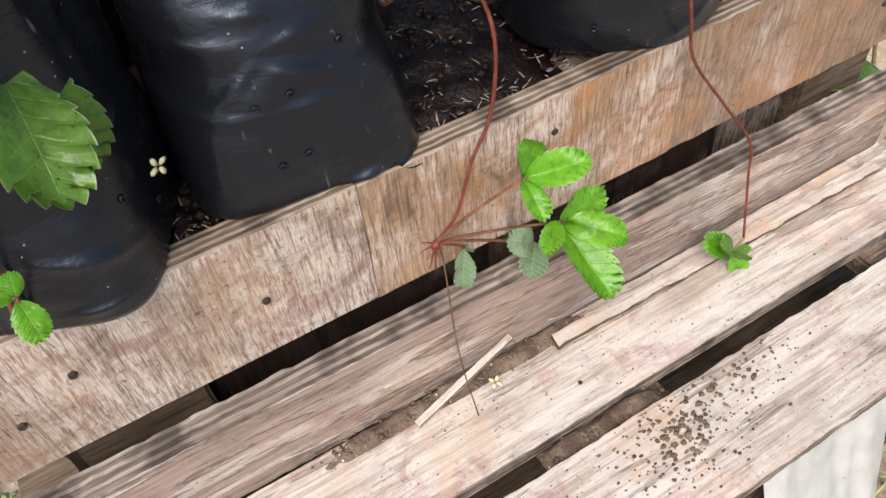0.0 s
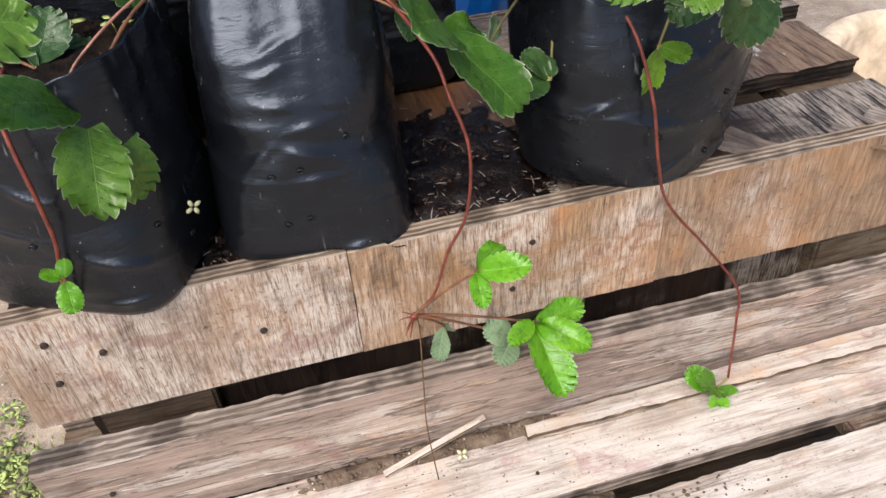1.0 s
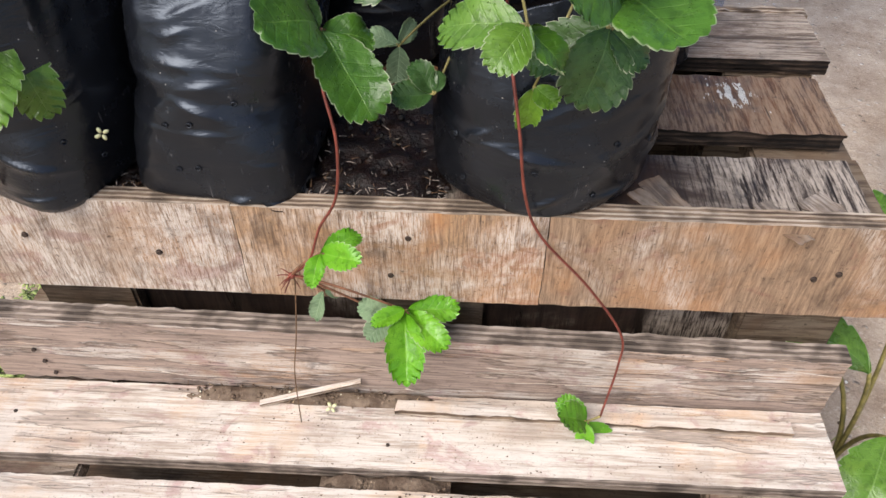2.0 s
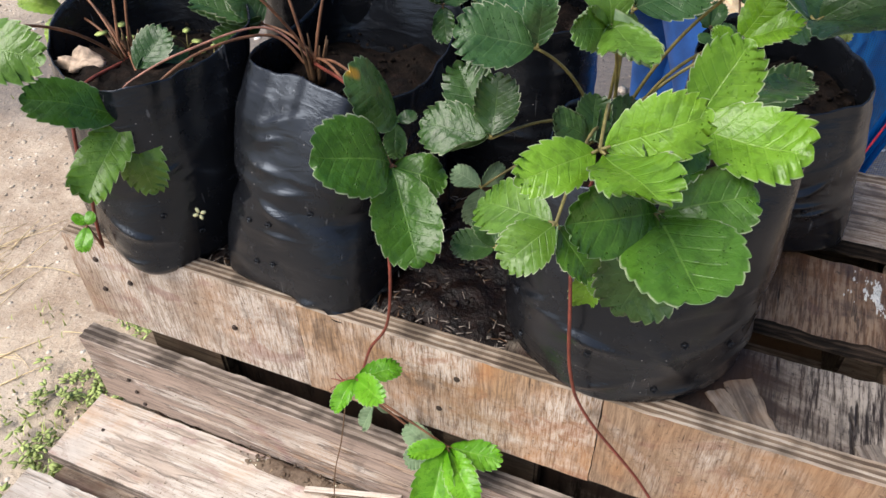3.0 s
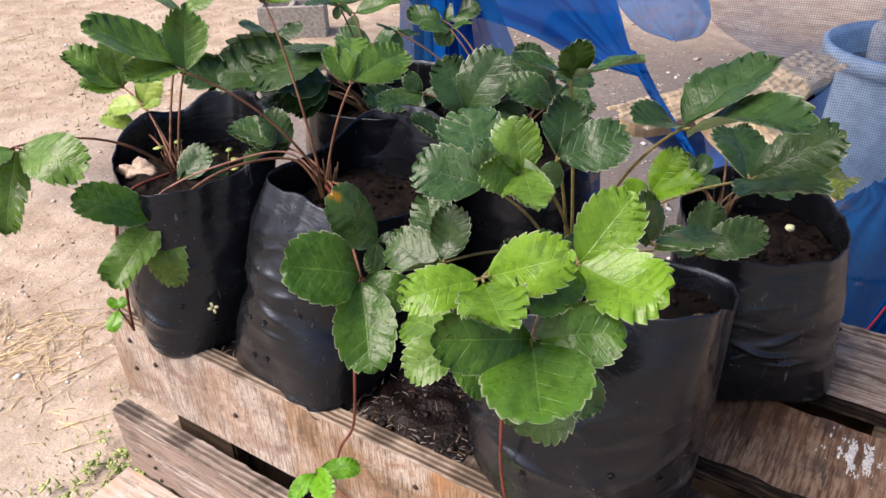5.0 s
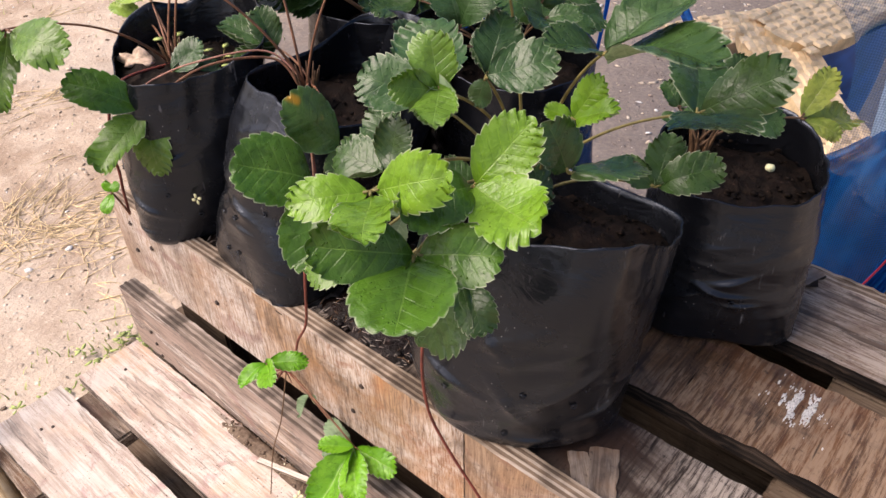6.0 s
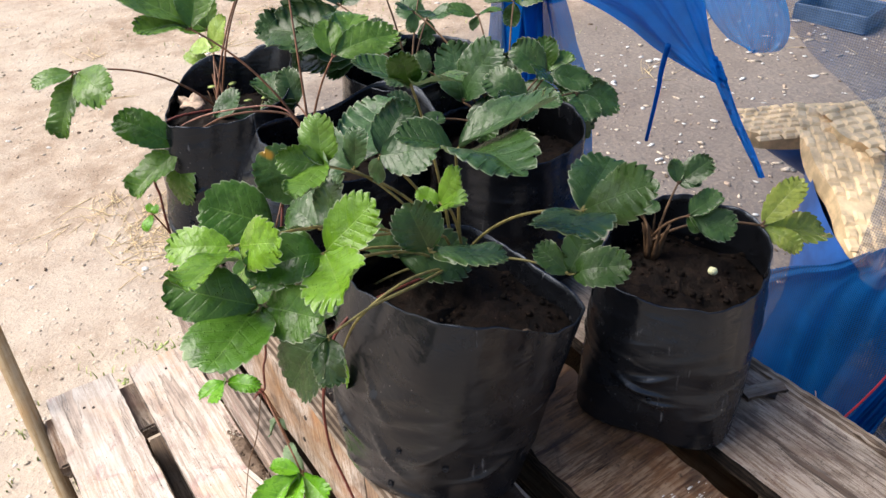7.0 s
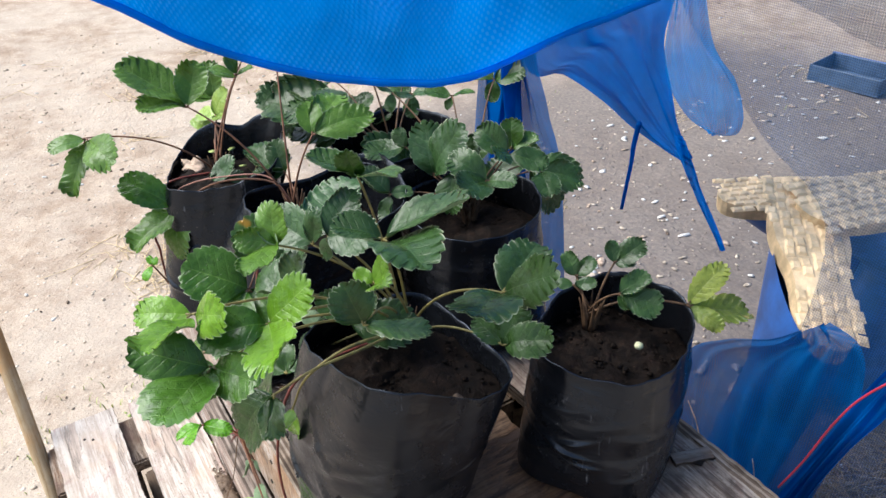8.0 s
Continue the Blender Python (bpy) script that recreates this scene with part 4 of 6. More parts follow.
    for j in range(31):
        k = j / 30
        line = []
        for i, p in enumerate(low):
            w = noise.noise(Vector((i * 0.16, k * 5, 3))) + 0.5 * noise.noise(Vector((i * 0.4, k * 9 - i * 0.15, 7))) + 0.22 * noise.noise(Vector((i * 0.55, k * 24 - i * 0.5, 9)))
            line.append(bm.verts.new(inv2 @ (p + Vector((-0.02 * math.sin(k * 2.4) - 0.10 * k * k + 0.022 * w * min(1, 5 * k), 0.010 * w * k, 0.24 * k)))))
        rows.append(line)
    for j, (a, b) in enumerate(zip(rows, rows[1:])):
        for i in range(len(low) - 1):
            f = bm.faces.new((a[i], a[i + 1], b[i + 1], b[i]))
            for lp, (x, y) in zip(f.loops, ((i, j), (i + 1, j), (i + 1, j + 1), (i, j + 1))):
                lp[uvl].uv = (x * 0.0115, y * 0.008)
    part("hem", bm, HEM, h)
    bm = bmesh.new()
    add_tube(bm, [inv2 @ (p + Vector((0.001 * math.sin(i * 1.7), 0, 0.001))) for i, p in enumerate(low)], 0.0022, 0.0022, 8)
    part("rolled_edge", bm, HEM, h, "rolled lower edge")


build_nets()


# ---------------------------------------------------------------- things behind the net
def rubber_boot(m, label):
    """A boot turned upside down to dry, sole up; built with its sole at z = 0 and the shaft below."""
    b = thing("rubber_boot", m, label, "boot", "boots drying upside down")
    outline = []
    for i in range(40):
        a = math.tau * i / 40
        x = 0.14 * math.cos(a)
        w = 0.044 + 0.008 * math.cos(a) - 0.011 * math.exp(-((x + 0.03) / 0.04) ** 2)
        outline.append((x, w * math.copysign(abs(math.sin(a)) ** 0.8, math.sin(a))))
    bm = bmesh.new()
    for z0, z1, k in ((-0.028, -0.006, 1.0),):
        lo, hi = [bm.verts.new((x * k, y * k, z0)) for x, y in outline], [bm.verts.new((x * k, y * k, z1)) for x, y in outline]
        bm.faces.new(hi), bm.faces.new(lo[::-1])
        for i in range(40):
            bm.faces.new((lo[i], lo[(i + 1) % 40], hi[(i + 1) % 40], hi[i]))
    part("sole", bm, YELLOW_SOLE, b, "yellow rubber sole", smooth=False)
    for gx in range(-7, 8):
        for gy in range(-3, 4):
            x, y = gx * 0.0172 + 0.0075 * (gy % 2), gy * 0.0142
            w = 0.044 + 0.05 * x - 0.011 * math.exp(-((x + 0.03) / 0.04) ** 2)
            if abs(y) > w - 0.004 or abs(x) > 0.13 or -0.055 < x < -0.03:
                continue
            bm = bmesh.new()
            bmesh.ops.create_cone(bm, cap_ends=True, segments=4, radius1=0.0114, radius2=0.0070, depth=0.0026, matrix=Matrix.Translation((x + random.uniform(-0.003, 0.003), y + random.uniform(-0.0025, 0.0025), -0.0046)) @ Matrix.Diagonal((random.uniform(0.95, 1.1), random.uniform(0.7, 0.88), 1, 1)) @ Matrix.Rotation(math.pi / 4 + random.uniform(-0.14, 0.14), 4, "Z"))
            part("tread_lug", bm, YELLOW_SOLE, b, smooth=False)
    bm = bmesh.new()
    prev = None
    for k in range(15):
        s = k / 14
        z = -0.022 - 0.36 * s
        foot = max(0.0, 1 - s / 0.32)
        cx, rx, ry = -0.075 + 0.07 * foot, 0.055 + 0.08 * foot ** 0.8, 0.046 - 0.004 * foot
        ring = [bm.verts.new((cx + rx * math.cos(i * math.tau / 24), ry * math.sin(i * math.tau / 24), z)) for i in range(24)]
        if prev:
            for i in range(24):
                bm.faces.new((ring[i], ring[(i + 1) % 24], prev[(i + 1) % 24], prev[i]))
        prev = ring
    part("shaft", bm, BLUE_RUBBER, b, "blue rubber shaft")
    return b


UPSIDE = "blue rubber boot upside down with yellow lugged sole, behind the net"
rubber_boot(pose(0.362, 0.936, 0.284, 6, -11, 137), UPSIDE)
rubber_boot(pose(0.226, 1.136, 0.254, 1, 4, 237), UPSIDE)
rubber_boot(pose(0.342, 1.112, 0.308, -8, 0, 255), UPSIDE)


def bucket(m):
    b = thing("bucket", m, "pale blue plastic bucket with earth and litter, behind the net", "bucket")
    bm = bmesh.new()
    prof = ((0.0, 0.0), (0.105, 0.0), (0.108, 0.012), (0.132, 0.37), (0.133, 0.385), (0.142, 0.388), (0.144, 0.412), (0.136, 0.416), (0.130, 0.40), (0.124, 0.25))
    rings = [[bm.verts.new((r * math.cos(i * math.tau / 40), r * math.sin(i * math.tau / 40), z)) for i in range(40)] for r, z in prof[1:]]
    for p, q in zip(rings, rings[1:]):
        for i in range(40):
            bm.faces.new((p[i], p[(i + 1) % 40], q[(i + 1) % 40], q[i]))
    bm.faces.new(rings[0][::-1])
    part("body", bm, PALE_BLUE, b)
    bm = bmesh.new()
    bmesh.ops.create_circle(bm, cap_ends=True, segments=32, radius=0.128, matrix=Matrix.Translation((0, 0, 0.36)))
    for _ in range(30):
        a, r = random.random() * math.tau, random.random() * 0.11
        add_blob(bm, (r * math.cos(a), r * math.sin(a), 0.362), random.uniform(0.004, 0.012), (1, 1, 0.7))
    part("earth", bm, DIRT, b)


bucket(pose(0.476, 1.51, -0.155))


def bottle(m, label, tilt_material):
    """A small round plastic bottle with a screw cap."""
    b = thing("plastic_bottle", m, label, "bottle", "bottles in the bucket")
    for name, prof, mat in (("body", ((0.03, 0.0), (0.033, 0.004), (0.033, 0.09), (0.028, 0.105), (0.013, 0.115), (0.013, 0.125)), WHITE), ("cap", ((0.015, 0.121), (0.016, 0.123), (0.016, 0.140), (0.014, 0.142)), tilt_material)):
        bm = bmesh.new()
        rings = [[bm.verts.new((r * math.cos(i * math.tau / 20), r * math.sin(i * math.tau / 20), z)) for i in range(20)] for r, z in prof]
        for p, q in zip(rings, rings[1:]):
            for i in range(20):
                bm.faces.new((p[i], p[(i + 1) % 20], q[(i + 1) % 20], q[i]))
        bm.faces.new(rings[0][::-1]), bm.faces.new(rings[-1])
        part(name, bm, mat, b)
    bm = bmesh.new()
    for i in range(12):
        a = 0.9 + i * 0.12
        bm.verts.new((0.0334 * math.cos(a), 0.0334 * math.sin(a), 0.03)), bm.verts.new((0.0334 * math.cos(a), 0.0334 * math.sin(a), 0.08))
    bm.verts.ensure_lookup_table()
    for i in range(11):
        bm.faces.new([bm.verts[k] for k in (2 * i, 2 * i + 2, 2 * i + 3, 2 * i + 1)])
    part("paper_label", bm, RED, b, "red paper label")


bottle(pose(0.430, 1.53, 0.200, 8, -10, 250) @ Matrix.Scale(0.75, 4), "white plastic bottle with red label in the bucket", WHITE)
bottle(pose(0.520, 1.54, 0.200, -6, 14, 230) @ Matrix.Scale(0.75, 4), "white plastic bottle with red label in the bucket", RED)


def concrete_block(m):
    bm = bmesh.new()
    def box(x0, x1, y0, y1):
        bmesh.ops.create_cube(bm, size=1, matrix=Matrix.Translation(((x0 + x1) / 2, (y0 + y1) / 2, 0.095)) @ Matrix.Diagonal((x1 - x0, y1 - y0, 0.19, 1)))
    for x in (0.0, 0.18, 0.36):
        box(x, x + 0.032, 0.03, 0.16)
    box(0, 0.392, 0, 0.0298), box(0, 0.392, 0.1602, 0.19)
    bmesh.ops.bevel(bm, geom=bm.edges[:], offset=0.004, segments=1, affect="EDGES")
    solid("concrete_block", bm, CONCRETE, m, "weathered hollow concrete block lying on the earth", "concrete block", smooth=False)


concrete_block(pose(-1.60, 2.00, -0.172, 0, 0, 35) @ Matrix.Scale(0.62, 4))


def cane():
    p0, p1 = Vector((0.06, 0.098, -0.14)), Vector((-0.45, 0.094, 0.72))
    bm = bmesh.new()
    L = (p1 - p0).length
    pts, n = [], 60
    prev = None
    for i in range(n + 1):
        k = i / n
        node = math.exp(-(((k * L) % 0.17 - 0.085) / 0.004) ** 2)
        r = 0.0088 + 0.0012 * node
        off = 0.004 * noise.noise(Vector((k * 4, 0, 1)))
        ring = [bm.verts.new((k * L, off + r * math.cos(a * math.tau / 12), r * math.sin(a * math.tau / 12))) for a in range(12)]
        if prev:
            for a in range(12):
                bm.faces.new((prev[a], prev[(a + 1) % 12], ring[(a + 1) % 12], ring[a]))
        prev = ring
    m = Matrix.Translation(p0) @ (p1 - p0).to_track_quat("X", "Z").to_matrix().to_4x4()
    solid("cane_pole", bm, BAMBOO, m, "dry tan cane pole leaning beside the pallet", "pole")


cane()


def net_pole():
    bm = bmesh.new()
    prev = None
    for i in range(61):
        k = i / 60
        r = 0.0115 - 0.002 * k + 0.0016 * math.exp(-(((k * 1.2) % 0.22 - 0.11) / 0.006) ** 2)
        c = Vector((0.004 * math.sin(k * 5), 0.003 * math.sin(k * 7), 1.2 * k))
        ring = [bm.verts.new(c + Vector((r * math.cos(a * math.tau / 12), r * math.sin(a * math.tau / 12), 0))) for a in range(12)]
        if prev:
            for a in range(12):
                bm.faces.new((prev[a], prev[(a + 1) % 12], ring[(a + 1) % 12], ring[a]))
        prev = ring
    solid("net_pole", bm, SILVER, pose(-0.03, 0.752, -0.17, 1, 2), "dark weathered cane pole holding up the net", "pole")


net_pole()


# ---------------------------------------------------------------- strawberry plants
def leaflet_mesh(L, wide, seed, arch=0.06, fold=0.25, curl=0.1, cup=0.0, roll=0.0, tooth=0.044):
    """One toothed strawberry leaflet along y, with an upper and a lower skin; its rows follow the side veins.
    Materials: top, underside."""
    bm = bmesh.new()
    uvl = bm.loops.layers.uv.verify()
    cols = 9
    phases = (0.0, 0.22, 0.45, 0.68, 0.86)
    qs = [FIRST * i / 6 for i in range(6)]
    qs += [FIRST + (1 - FIRST) * (k + p) / TEETH for k in range(7) for p in phases]
    qs += [FIRST + (1 - FIRST) * (7 + p) / TEETH for p in (0.0, 0.2, 0.36, 0.5)]

    def rim_point(q):
        a = q * math.pi
        c, sn = math.cos(a), math.sin(a)
        x = wide * L * 0.5 * max(0.0, sn) ** (1 + 0.45 * max(0.0, c) - 0.25 * max(0.0, -c)) * (1 - 0.14 * c)
        return x, L * (0.5 - 0.5 * c)

    def spot(i, side, j, down):
        q, t = qs[i], j / cols
        x, y = rim_point(q)
        my = min(0.95 * L, max(0.10 * q * L, y - 0.62 * x))
        p = (q - FIRST) / (1 - FIRST) * TEETH
        last = p >= 7
        p = p - math.floor(p) if q >= FIRST else 0.5
        saw = 0.0
        if q >= FIRST:
            grow = min(1.0, 0.45 + (q - FIRST) * 5) * (1 + 0.35 * noise.noise(Vector((math.floor((q - FIRST) * 11), side, seed))))
            rise = (p / 0.5) ** 0.6 if last else (p / 0.68) ** 0.55 if p < 0.68 else ((1 - p) / 0.32) ** 0.8
            saw = (rise - 0.5) * grow
        out = Vector((x, y - 0.40 * L, 0)).normalized()
        x2, y2 = x + out.x * saw * tooth * L, y + (out.y + 0.6) * saw * tooth * L
        px, py = side * x2 * t, my + (y2 - my) * t
        z = 4 * arch * py * (1 - py / L)
        z += fold * abs(px) * (1 - 0.35 * py / L) - cup * px * px / (wide * L)
        bulge = -math.cos(math.tau * (p - 0.68)) if q >= FIRST else 0.0
        z += 0.0018 * L * bulge * (0.7 + 0.6 * noise.noise(Vector((q * 9, side * t * 2, seed)))) * min(1.0, t * 2.2) * (1 - 0.4 * t)
        n1 = noise.noise(Vector((q * 3.1, side * 1.7, seed * 7.7)))
        z += curl * L * t ** 2.5 * n1 * 0.6
        lift = min(1.0, roll * 1.5 * max(0.0, n1 + 0.15)) * min(1.0, (1 - q) * 4) * t ** 5
        z += 0.20 * L * lift
        px *= 1 - 0.60 * lift
        z += 0.10 * L * noise.noise(Vector((py / L * 1.9, px / L * 1.6, seed * 5.1))) + 0.007 * L * noise.noise(Vector((py / L * 7, px / L * 7, seed * 3.3)))
        return Vector((px, py, z - (0.0004 if down else 0)))

    n = len(qs) - 1
    for down in (False, True):
        keep = {}

        def vert(i, side, j):
            key = (i, 0, 0) if j == 0 else (n, 1, j) if i == n else (i, side, j)
            if key not in keep:
                keep[key] = bm.verts.new(spot(key[0], key[1] or 1, key[2], down))
            return keep[key]

        for side in (-1, 1):
            for i in range(n):
                for j in range(cols):
                    ids = [(i, j), (i, j + 1), (i + 1, j + 1), (i + 1, j)]
                    if (side < 0) != down:
                        ids.reverse()
                    f = bm.faces.new([vert(a, side, b) for a, b in ids])
                    f.material_index = int(down)
                    for lp, (a, b) in zip(f.loops, ids):
                        lp[uvl].uv = (0.5 + side * b / cols * 0.5, qs[a])
    return bm


class Plant:
    def __init__(self, crown, label, stalk, mat2=None):
        self.at = Vector(crown)
        self.ob = thing("strawberry_plant", pose(*crown), label, "strawberry plant", "potted strawberry plants")
        self.stalk, self.count = stalk, 0
        bm = bmesh.new()
        for k in range(9):
            a = k * 2.4
            d = Vector((math.cos(a), math.sin(a), 0))
            add_tube(bm, bezier(d * 0.004 - Vector((0, 0, 0.012)), d * 0.007 + Vector((0, 0, 0.006)), d * 0.011 + Vector((0, 0, 0.02)), 5), 0.0026, 0.0004, 5)
        part("crown", bm, STALK_BROWN, self.ob, "brown sheathed crown")


SKYWARD, LEVEL = Vector((0.30, -0.38, 0.87)), Vector((0.06, -0.10, 1.0))


def leaf(plant, tints, joint, *tips, base=None, bend=0.45, wide=None, facing=None, via=None, fold=(0.06, 0.34)):
    """A leaf: a stalk from the crown (or base) to the joint, and a leaflet from there to each tip.
    facing: the way the upper side looks, for all leaflets or one by one."""
    J, rnd = Vector(joint) - plant.at, random.Random(plant.count * 31 + 7)
    plant.count += 1
    P0 = (Vector(base) - plant.at) if base else Vector((rnd.uniform(-0.006, 0.006), rnd.uniform(-0.006, 0.006), 0.0))
    span = (J - P0).length
    ctrl = P0 + (J - P0) * 0.35 + Vector((0, 0, bend * span * 0.6))
    if via:
        line = smooth_line([P0] + [Vector(v) - plant.at for v in via] + [J], 6)
    else:
        line = bezier(P0, ctrl, J, 16)
    bm = bmesh.new()
    add_tube(bm, line, 0.0012, 0.0008, 7)
    loose = facing is None
    if loose:
        facing = LEVEL if joint[2] > 0.455 else SKYWARD
    tints = tints.split(",")
    specs = []
    for k, t in enumerate(tips):
        T = Vector(t) - plant.at
        d = T - J
        L = d.length
        d.normalize()
        n = Vector(facing[k] if isinstance(facing, list) else facing).normalized()
        wag = 0.22 if loose else 0.06
        n += Vector((rnd.uniform(-wag, wag), rnd.uniform(-wag, wag), rnd.uniform(-wag, wag) * 0.5))
        n = (n - d * n.dot(d)).normalized()
        m = Matrix((d.cross(n), d, n)).transposed().to_4x4()
        add_tube(bm, [J, J + d * L * 0.10], 0.0009, 0.0007, 6)
        m = Matrix.Translation(J + d * L * 0.04) @ m
        w = (wide[k] if isinstance(wide, tuple) else wide) or rnd.uniform(0.68, 0.84)
        specs.append((leaflet_mesh(L * 0.95, w, plant.count * 7 + k + rnd.random(), rnd.uniform(0.0, 0.08), rnd.uniform(*fold), rnd.uniform(0.05, 0.3), rnd.uniform(-0.1, 0.35), max(0.0, rnd.uniform(-0.5, 0.7)), 0.028 if tints[min(k, len(tints) - 1)] in ("lush", "sick") else 0.044), m, tints[min(k, len(tints) - 1)]))
    st = part("leaf_stalk", bm, plant.stalk, plant.ob)
    for b, m, tint in specs:
        o = part("leaflet", b, [LEAF[tint], UNDER], st, {"young": "bright young leaflet", "fresh": "vivid green young leaflet", "sick": "dark leaflet with an orange patch", "wilt": "curled yellow-green wilting leaflet", "lime": "pale lime leaflet", "under": "greyish leaflet underside"}.get(tint, ""))
        o.matrix_basis = m
    return st


def runner(plant, pts, r0=0.0013, r1=0.001, label="thin red runner", material=None):
    bm = bmesh.new()
    add_tube(bm, [p - plant.at for p in smooth_line(pts, 7)], r0 * 0.95, r1 * 0.95, 8)
    return part("runner", bm, material or STALK_RED, plant.ob, label)


P1 = Plant((-0.012, 0.373, 0.400), "strawberry plant with red stalks in a torn bag", STALK_TAN)
P2 = Plant((0.127, 0.405, 0.405), "strawberry plant with long red-brown stalks", STALK_TAN)
P3 = Plant((0.338, 0.412, 0.388), "bushy strawberry plant with bright young leaves", STALK_GREEN)
P4 = Plant((0.398, 0.553, 0.382), "small strawberry plant with a yellowed leaf", STALK_BROWN)
P5 = Plant((0.215, 0.553, 0.392), "dark green strawberry plant in the back row", STALK_BROWN)
P6 = Plant((0.075, 0.545, 0.395), "shaded strawberry plant in the back row", STALK_BROWN)

leaf(P2, "lush,lite,lite", (0.036, 0.309, 0.399), (0.002, 0.268, 0.429), (0.036, 0.257, 0.366), (0.051, 0.299, 0.345), via=((0.100, 0.395, 0.428), (0.068, 0.350, 0.428)), wide=(0.60, 0.58, 0.58), facing=[(0.45, -0.3, 0.8), (0.3, -0.5, 0.8), (0.4, -0.65, 0.6)])
leaf(P1, "lite", (-0.020, 0.250, 0.470), (-0.018, 0.214, 0.468), (-0.013, 0.220, 0.417), (0.041, 0.262, 0.464), wide=(0.7, 0.5, 0.62), facing=[(0.3, -0.2, 0.9), (0.5, -0.55, 0.6), (0.2, -0.55, 0.75)])
leaf(P2, "lite", (0.073, 0.335, 0.513), (0.041, 0.287, 0.552), (0.062, 0.353, 0.550), (0.070, 0.291, 0.522), wide=(0.62, 0.75, 0.75), facing=[(0.1, 0.0, 0.95), (0.6, -0.2, 0.75), (0.2, -0.4, 0.85)], fold=(0.3, 0.45))
leaf(P1, "lite", (-0.006, 0.408, 0.505), (-0.015, 0.380, 0.513), (-0.002, 0.425, 0.512), (-0.014, 0.403, 0.525))
leaf(P1, "lime", (-0.070, 0.395, 0.440), (-0.055, 0.408, 0.474), (-0.104, 0.382, 0.436), (-0.045, 0.392, 0.446), wide=(0.75, 0.6, 0.6), facing=[(0.4, -0.6, 0.7), (0.2, -0.5, 0.8), (0.3, -0.4, 0.85)])
leaf(P1, "lime", (-0.080, 0.390, 0.418), (-0.110, 0.376, 0.428), (-0.090, 0.372, 0.398), (-0.056, 0.388, 0.416), wide=0.55, facing=(0.2, -0.4, 0.9))
leaf(P1, "lite", (-0.108, 0.405, 0.446), (-0.150, 0.383, 0.480), (-0.132, 0.378, 0.455), (-0.122, 0.412, 0.488), wide=(0.62, 0.6, 0.7), facing=[(0.1, -0.3, 0.95), (0.2, -0.5, 0.8), (0.5, -0.4, 0.8)], fold=(0.25, 0.45))
leaf(P1, "blue", (0.009, 0.355, 0.403), (0.021, 0.383, 0.424), (0.035, 0.385, 0.404), (0.012, 0.372, 0.406))
leaf(P2, "lite", (0.144, 0.426, 0.487), (0.153, 0.485, 0.497), (0.120, 0.434, 0.510), (0.111, 0.471, 0.505), wide=(0.6, 0.75, 0.6), facing=[(0.55, -0.3, 0.75), (0.5, -0.2, 0.85), (0.3, 0.0, 0.95)])
leaf(P2, "lite", (0.062, 0.430, 0.537), (0.032, 0.406, 0.550), (0.080, 0.449, 0.544), (0.055, 0.432, 0.559))
leaf(P2, "sick,dark,dark", (0.212, 0.358, 0.406), (0.199, 0.328, 0.451), (0.222, 0.368, 0.408), (0.216, 0.345, 0.387))
leaf(P2, "lush", (0.227, 0.320, 0.402), (0.203, 0.275, 0.430), (0.262, 0.279, 0.366), (0.258, 0.330, 0.388), wide=(0.88, 0.66, 0.8), facing=[(0.45, -0.42, 0.75), (0.35, -0.6, 0.65), (0.2, -0.5, 0.8)])
leaf(P2, "dark", (0.081, 0.415, 0.424), (0.037, 0.395, 0.442), (0.056, 0.388, 0.418), (0.061, 0.415, 0.454))
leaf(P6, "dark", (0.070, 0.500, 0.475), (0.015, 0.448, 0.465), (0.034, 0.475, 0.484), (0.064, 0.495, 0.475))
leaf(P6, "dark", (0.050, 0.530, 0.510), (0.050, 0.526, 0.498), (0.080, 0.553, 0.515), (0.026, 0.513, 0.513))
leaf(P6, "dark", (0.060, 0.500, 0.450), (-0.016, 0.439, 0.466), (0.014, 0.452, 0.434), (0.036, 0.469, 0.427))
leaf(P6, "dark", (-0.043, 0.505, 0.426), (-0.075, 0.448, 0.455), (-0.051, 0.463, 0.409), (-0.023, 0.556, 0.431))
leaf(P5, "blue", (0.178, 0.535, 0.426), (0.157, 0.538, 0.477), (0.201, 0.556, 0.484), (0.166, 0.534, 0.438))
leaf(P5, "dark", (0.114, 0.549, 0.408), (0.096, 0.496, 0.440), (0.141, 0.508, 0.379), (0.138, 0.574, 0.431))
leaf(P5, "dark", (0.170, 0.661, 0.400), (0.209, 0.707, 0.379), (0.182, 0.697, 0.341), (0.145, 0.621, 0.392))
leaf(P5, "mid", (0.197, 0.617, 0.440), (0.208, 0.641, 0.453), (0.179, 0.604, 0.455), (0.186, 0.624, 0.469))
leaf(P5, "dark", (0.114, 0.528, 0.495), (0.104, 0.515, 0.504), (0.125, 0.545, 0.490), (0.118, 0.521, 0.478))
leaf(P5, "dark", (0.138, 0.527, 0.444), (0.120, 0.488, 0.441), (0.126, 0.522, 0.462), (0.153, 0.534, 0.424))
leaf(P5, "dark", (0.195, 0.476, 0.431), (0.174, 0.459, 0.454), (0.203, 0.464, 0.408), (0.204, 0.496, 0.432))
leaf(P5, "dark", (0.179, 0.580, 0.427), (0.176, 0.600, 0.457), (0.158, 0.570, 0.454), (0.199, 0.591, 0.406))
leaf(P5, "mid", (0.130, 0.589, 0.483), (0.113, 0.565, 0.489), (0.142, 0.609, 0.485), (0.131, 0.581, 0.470))
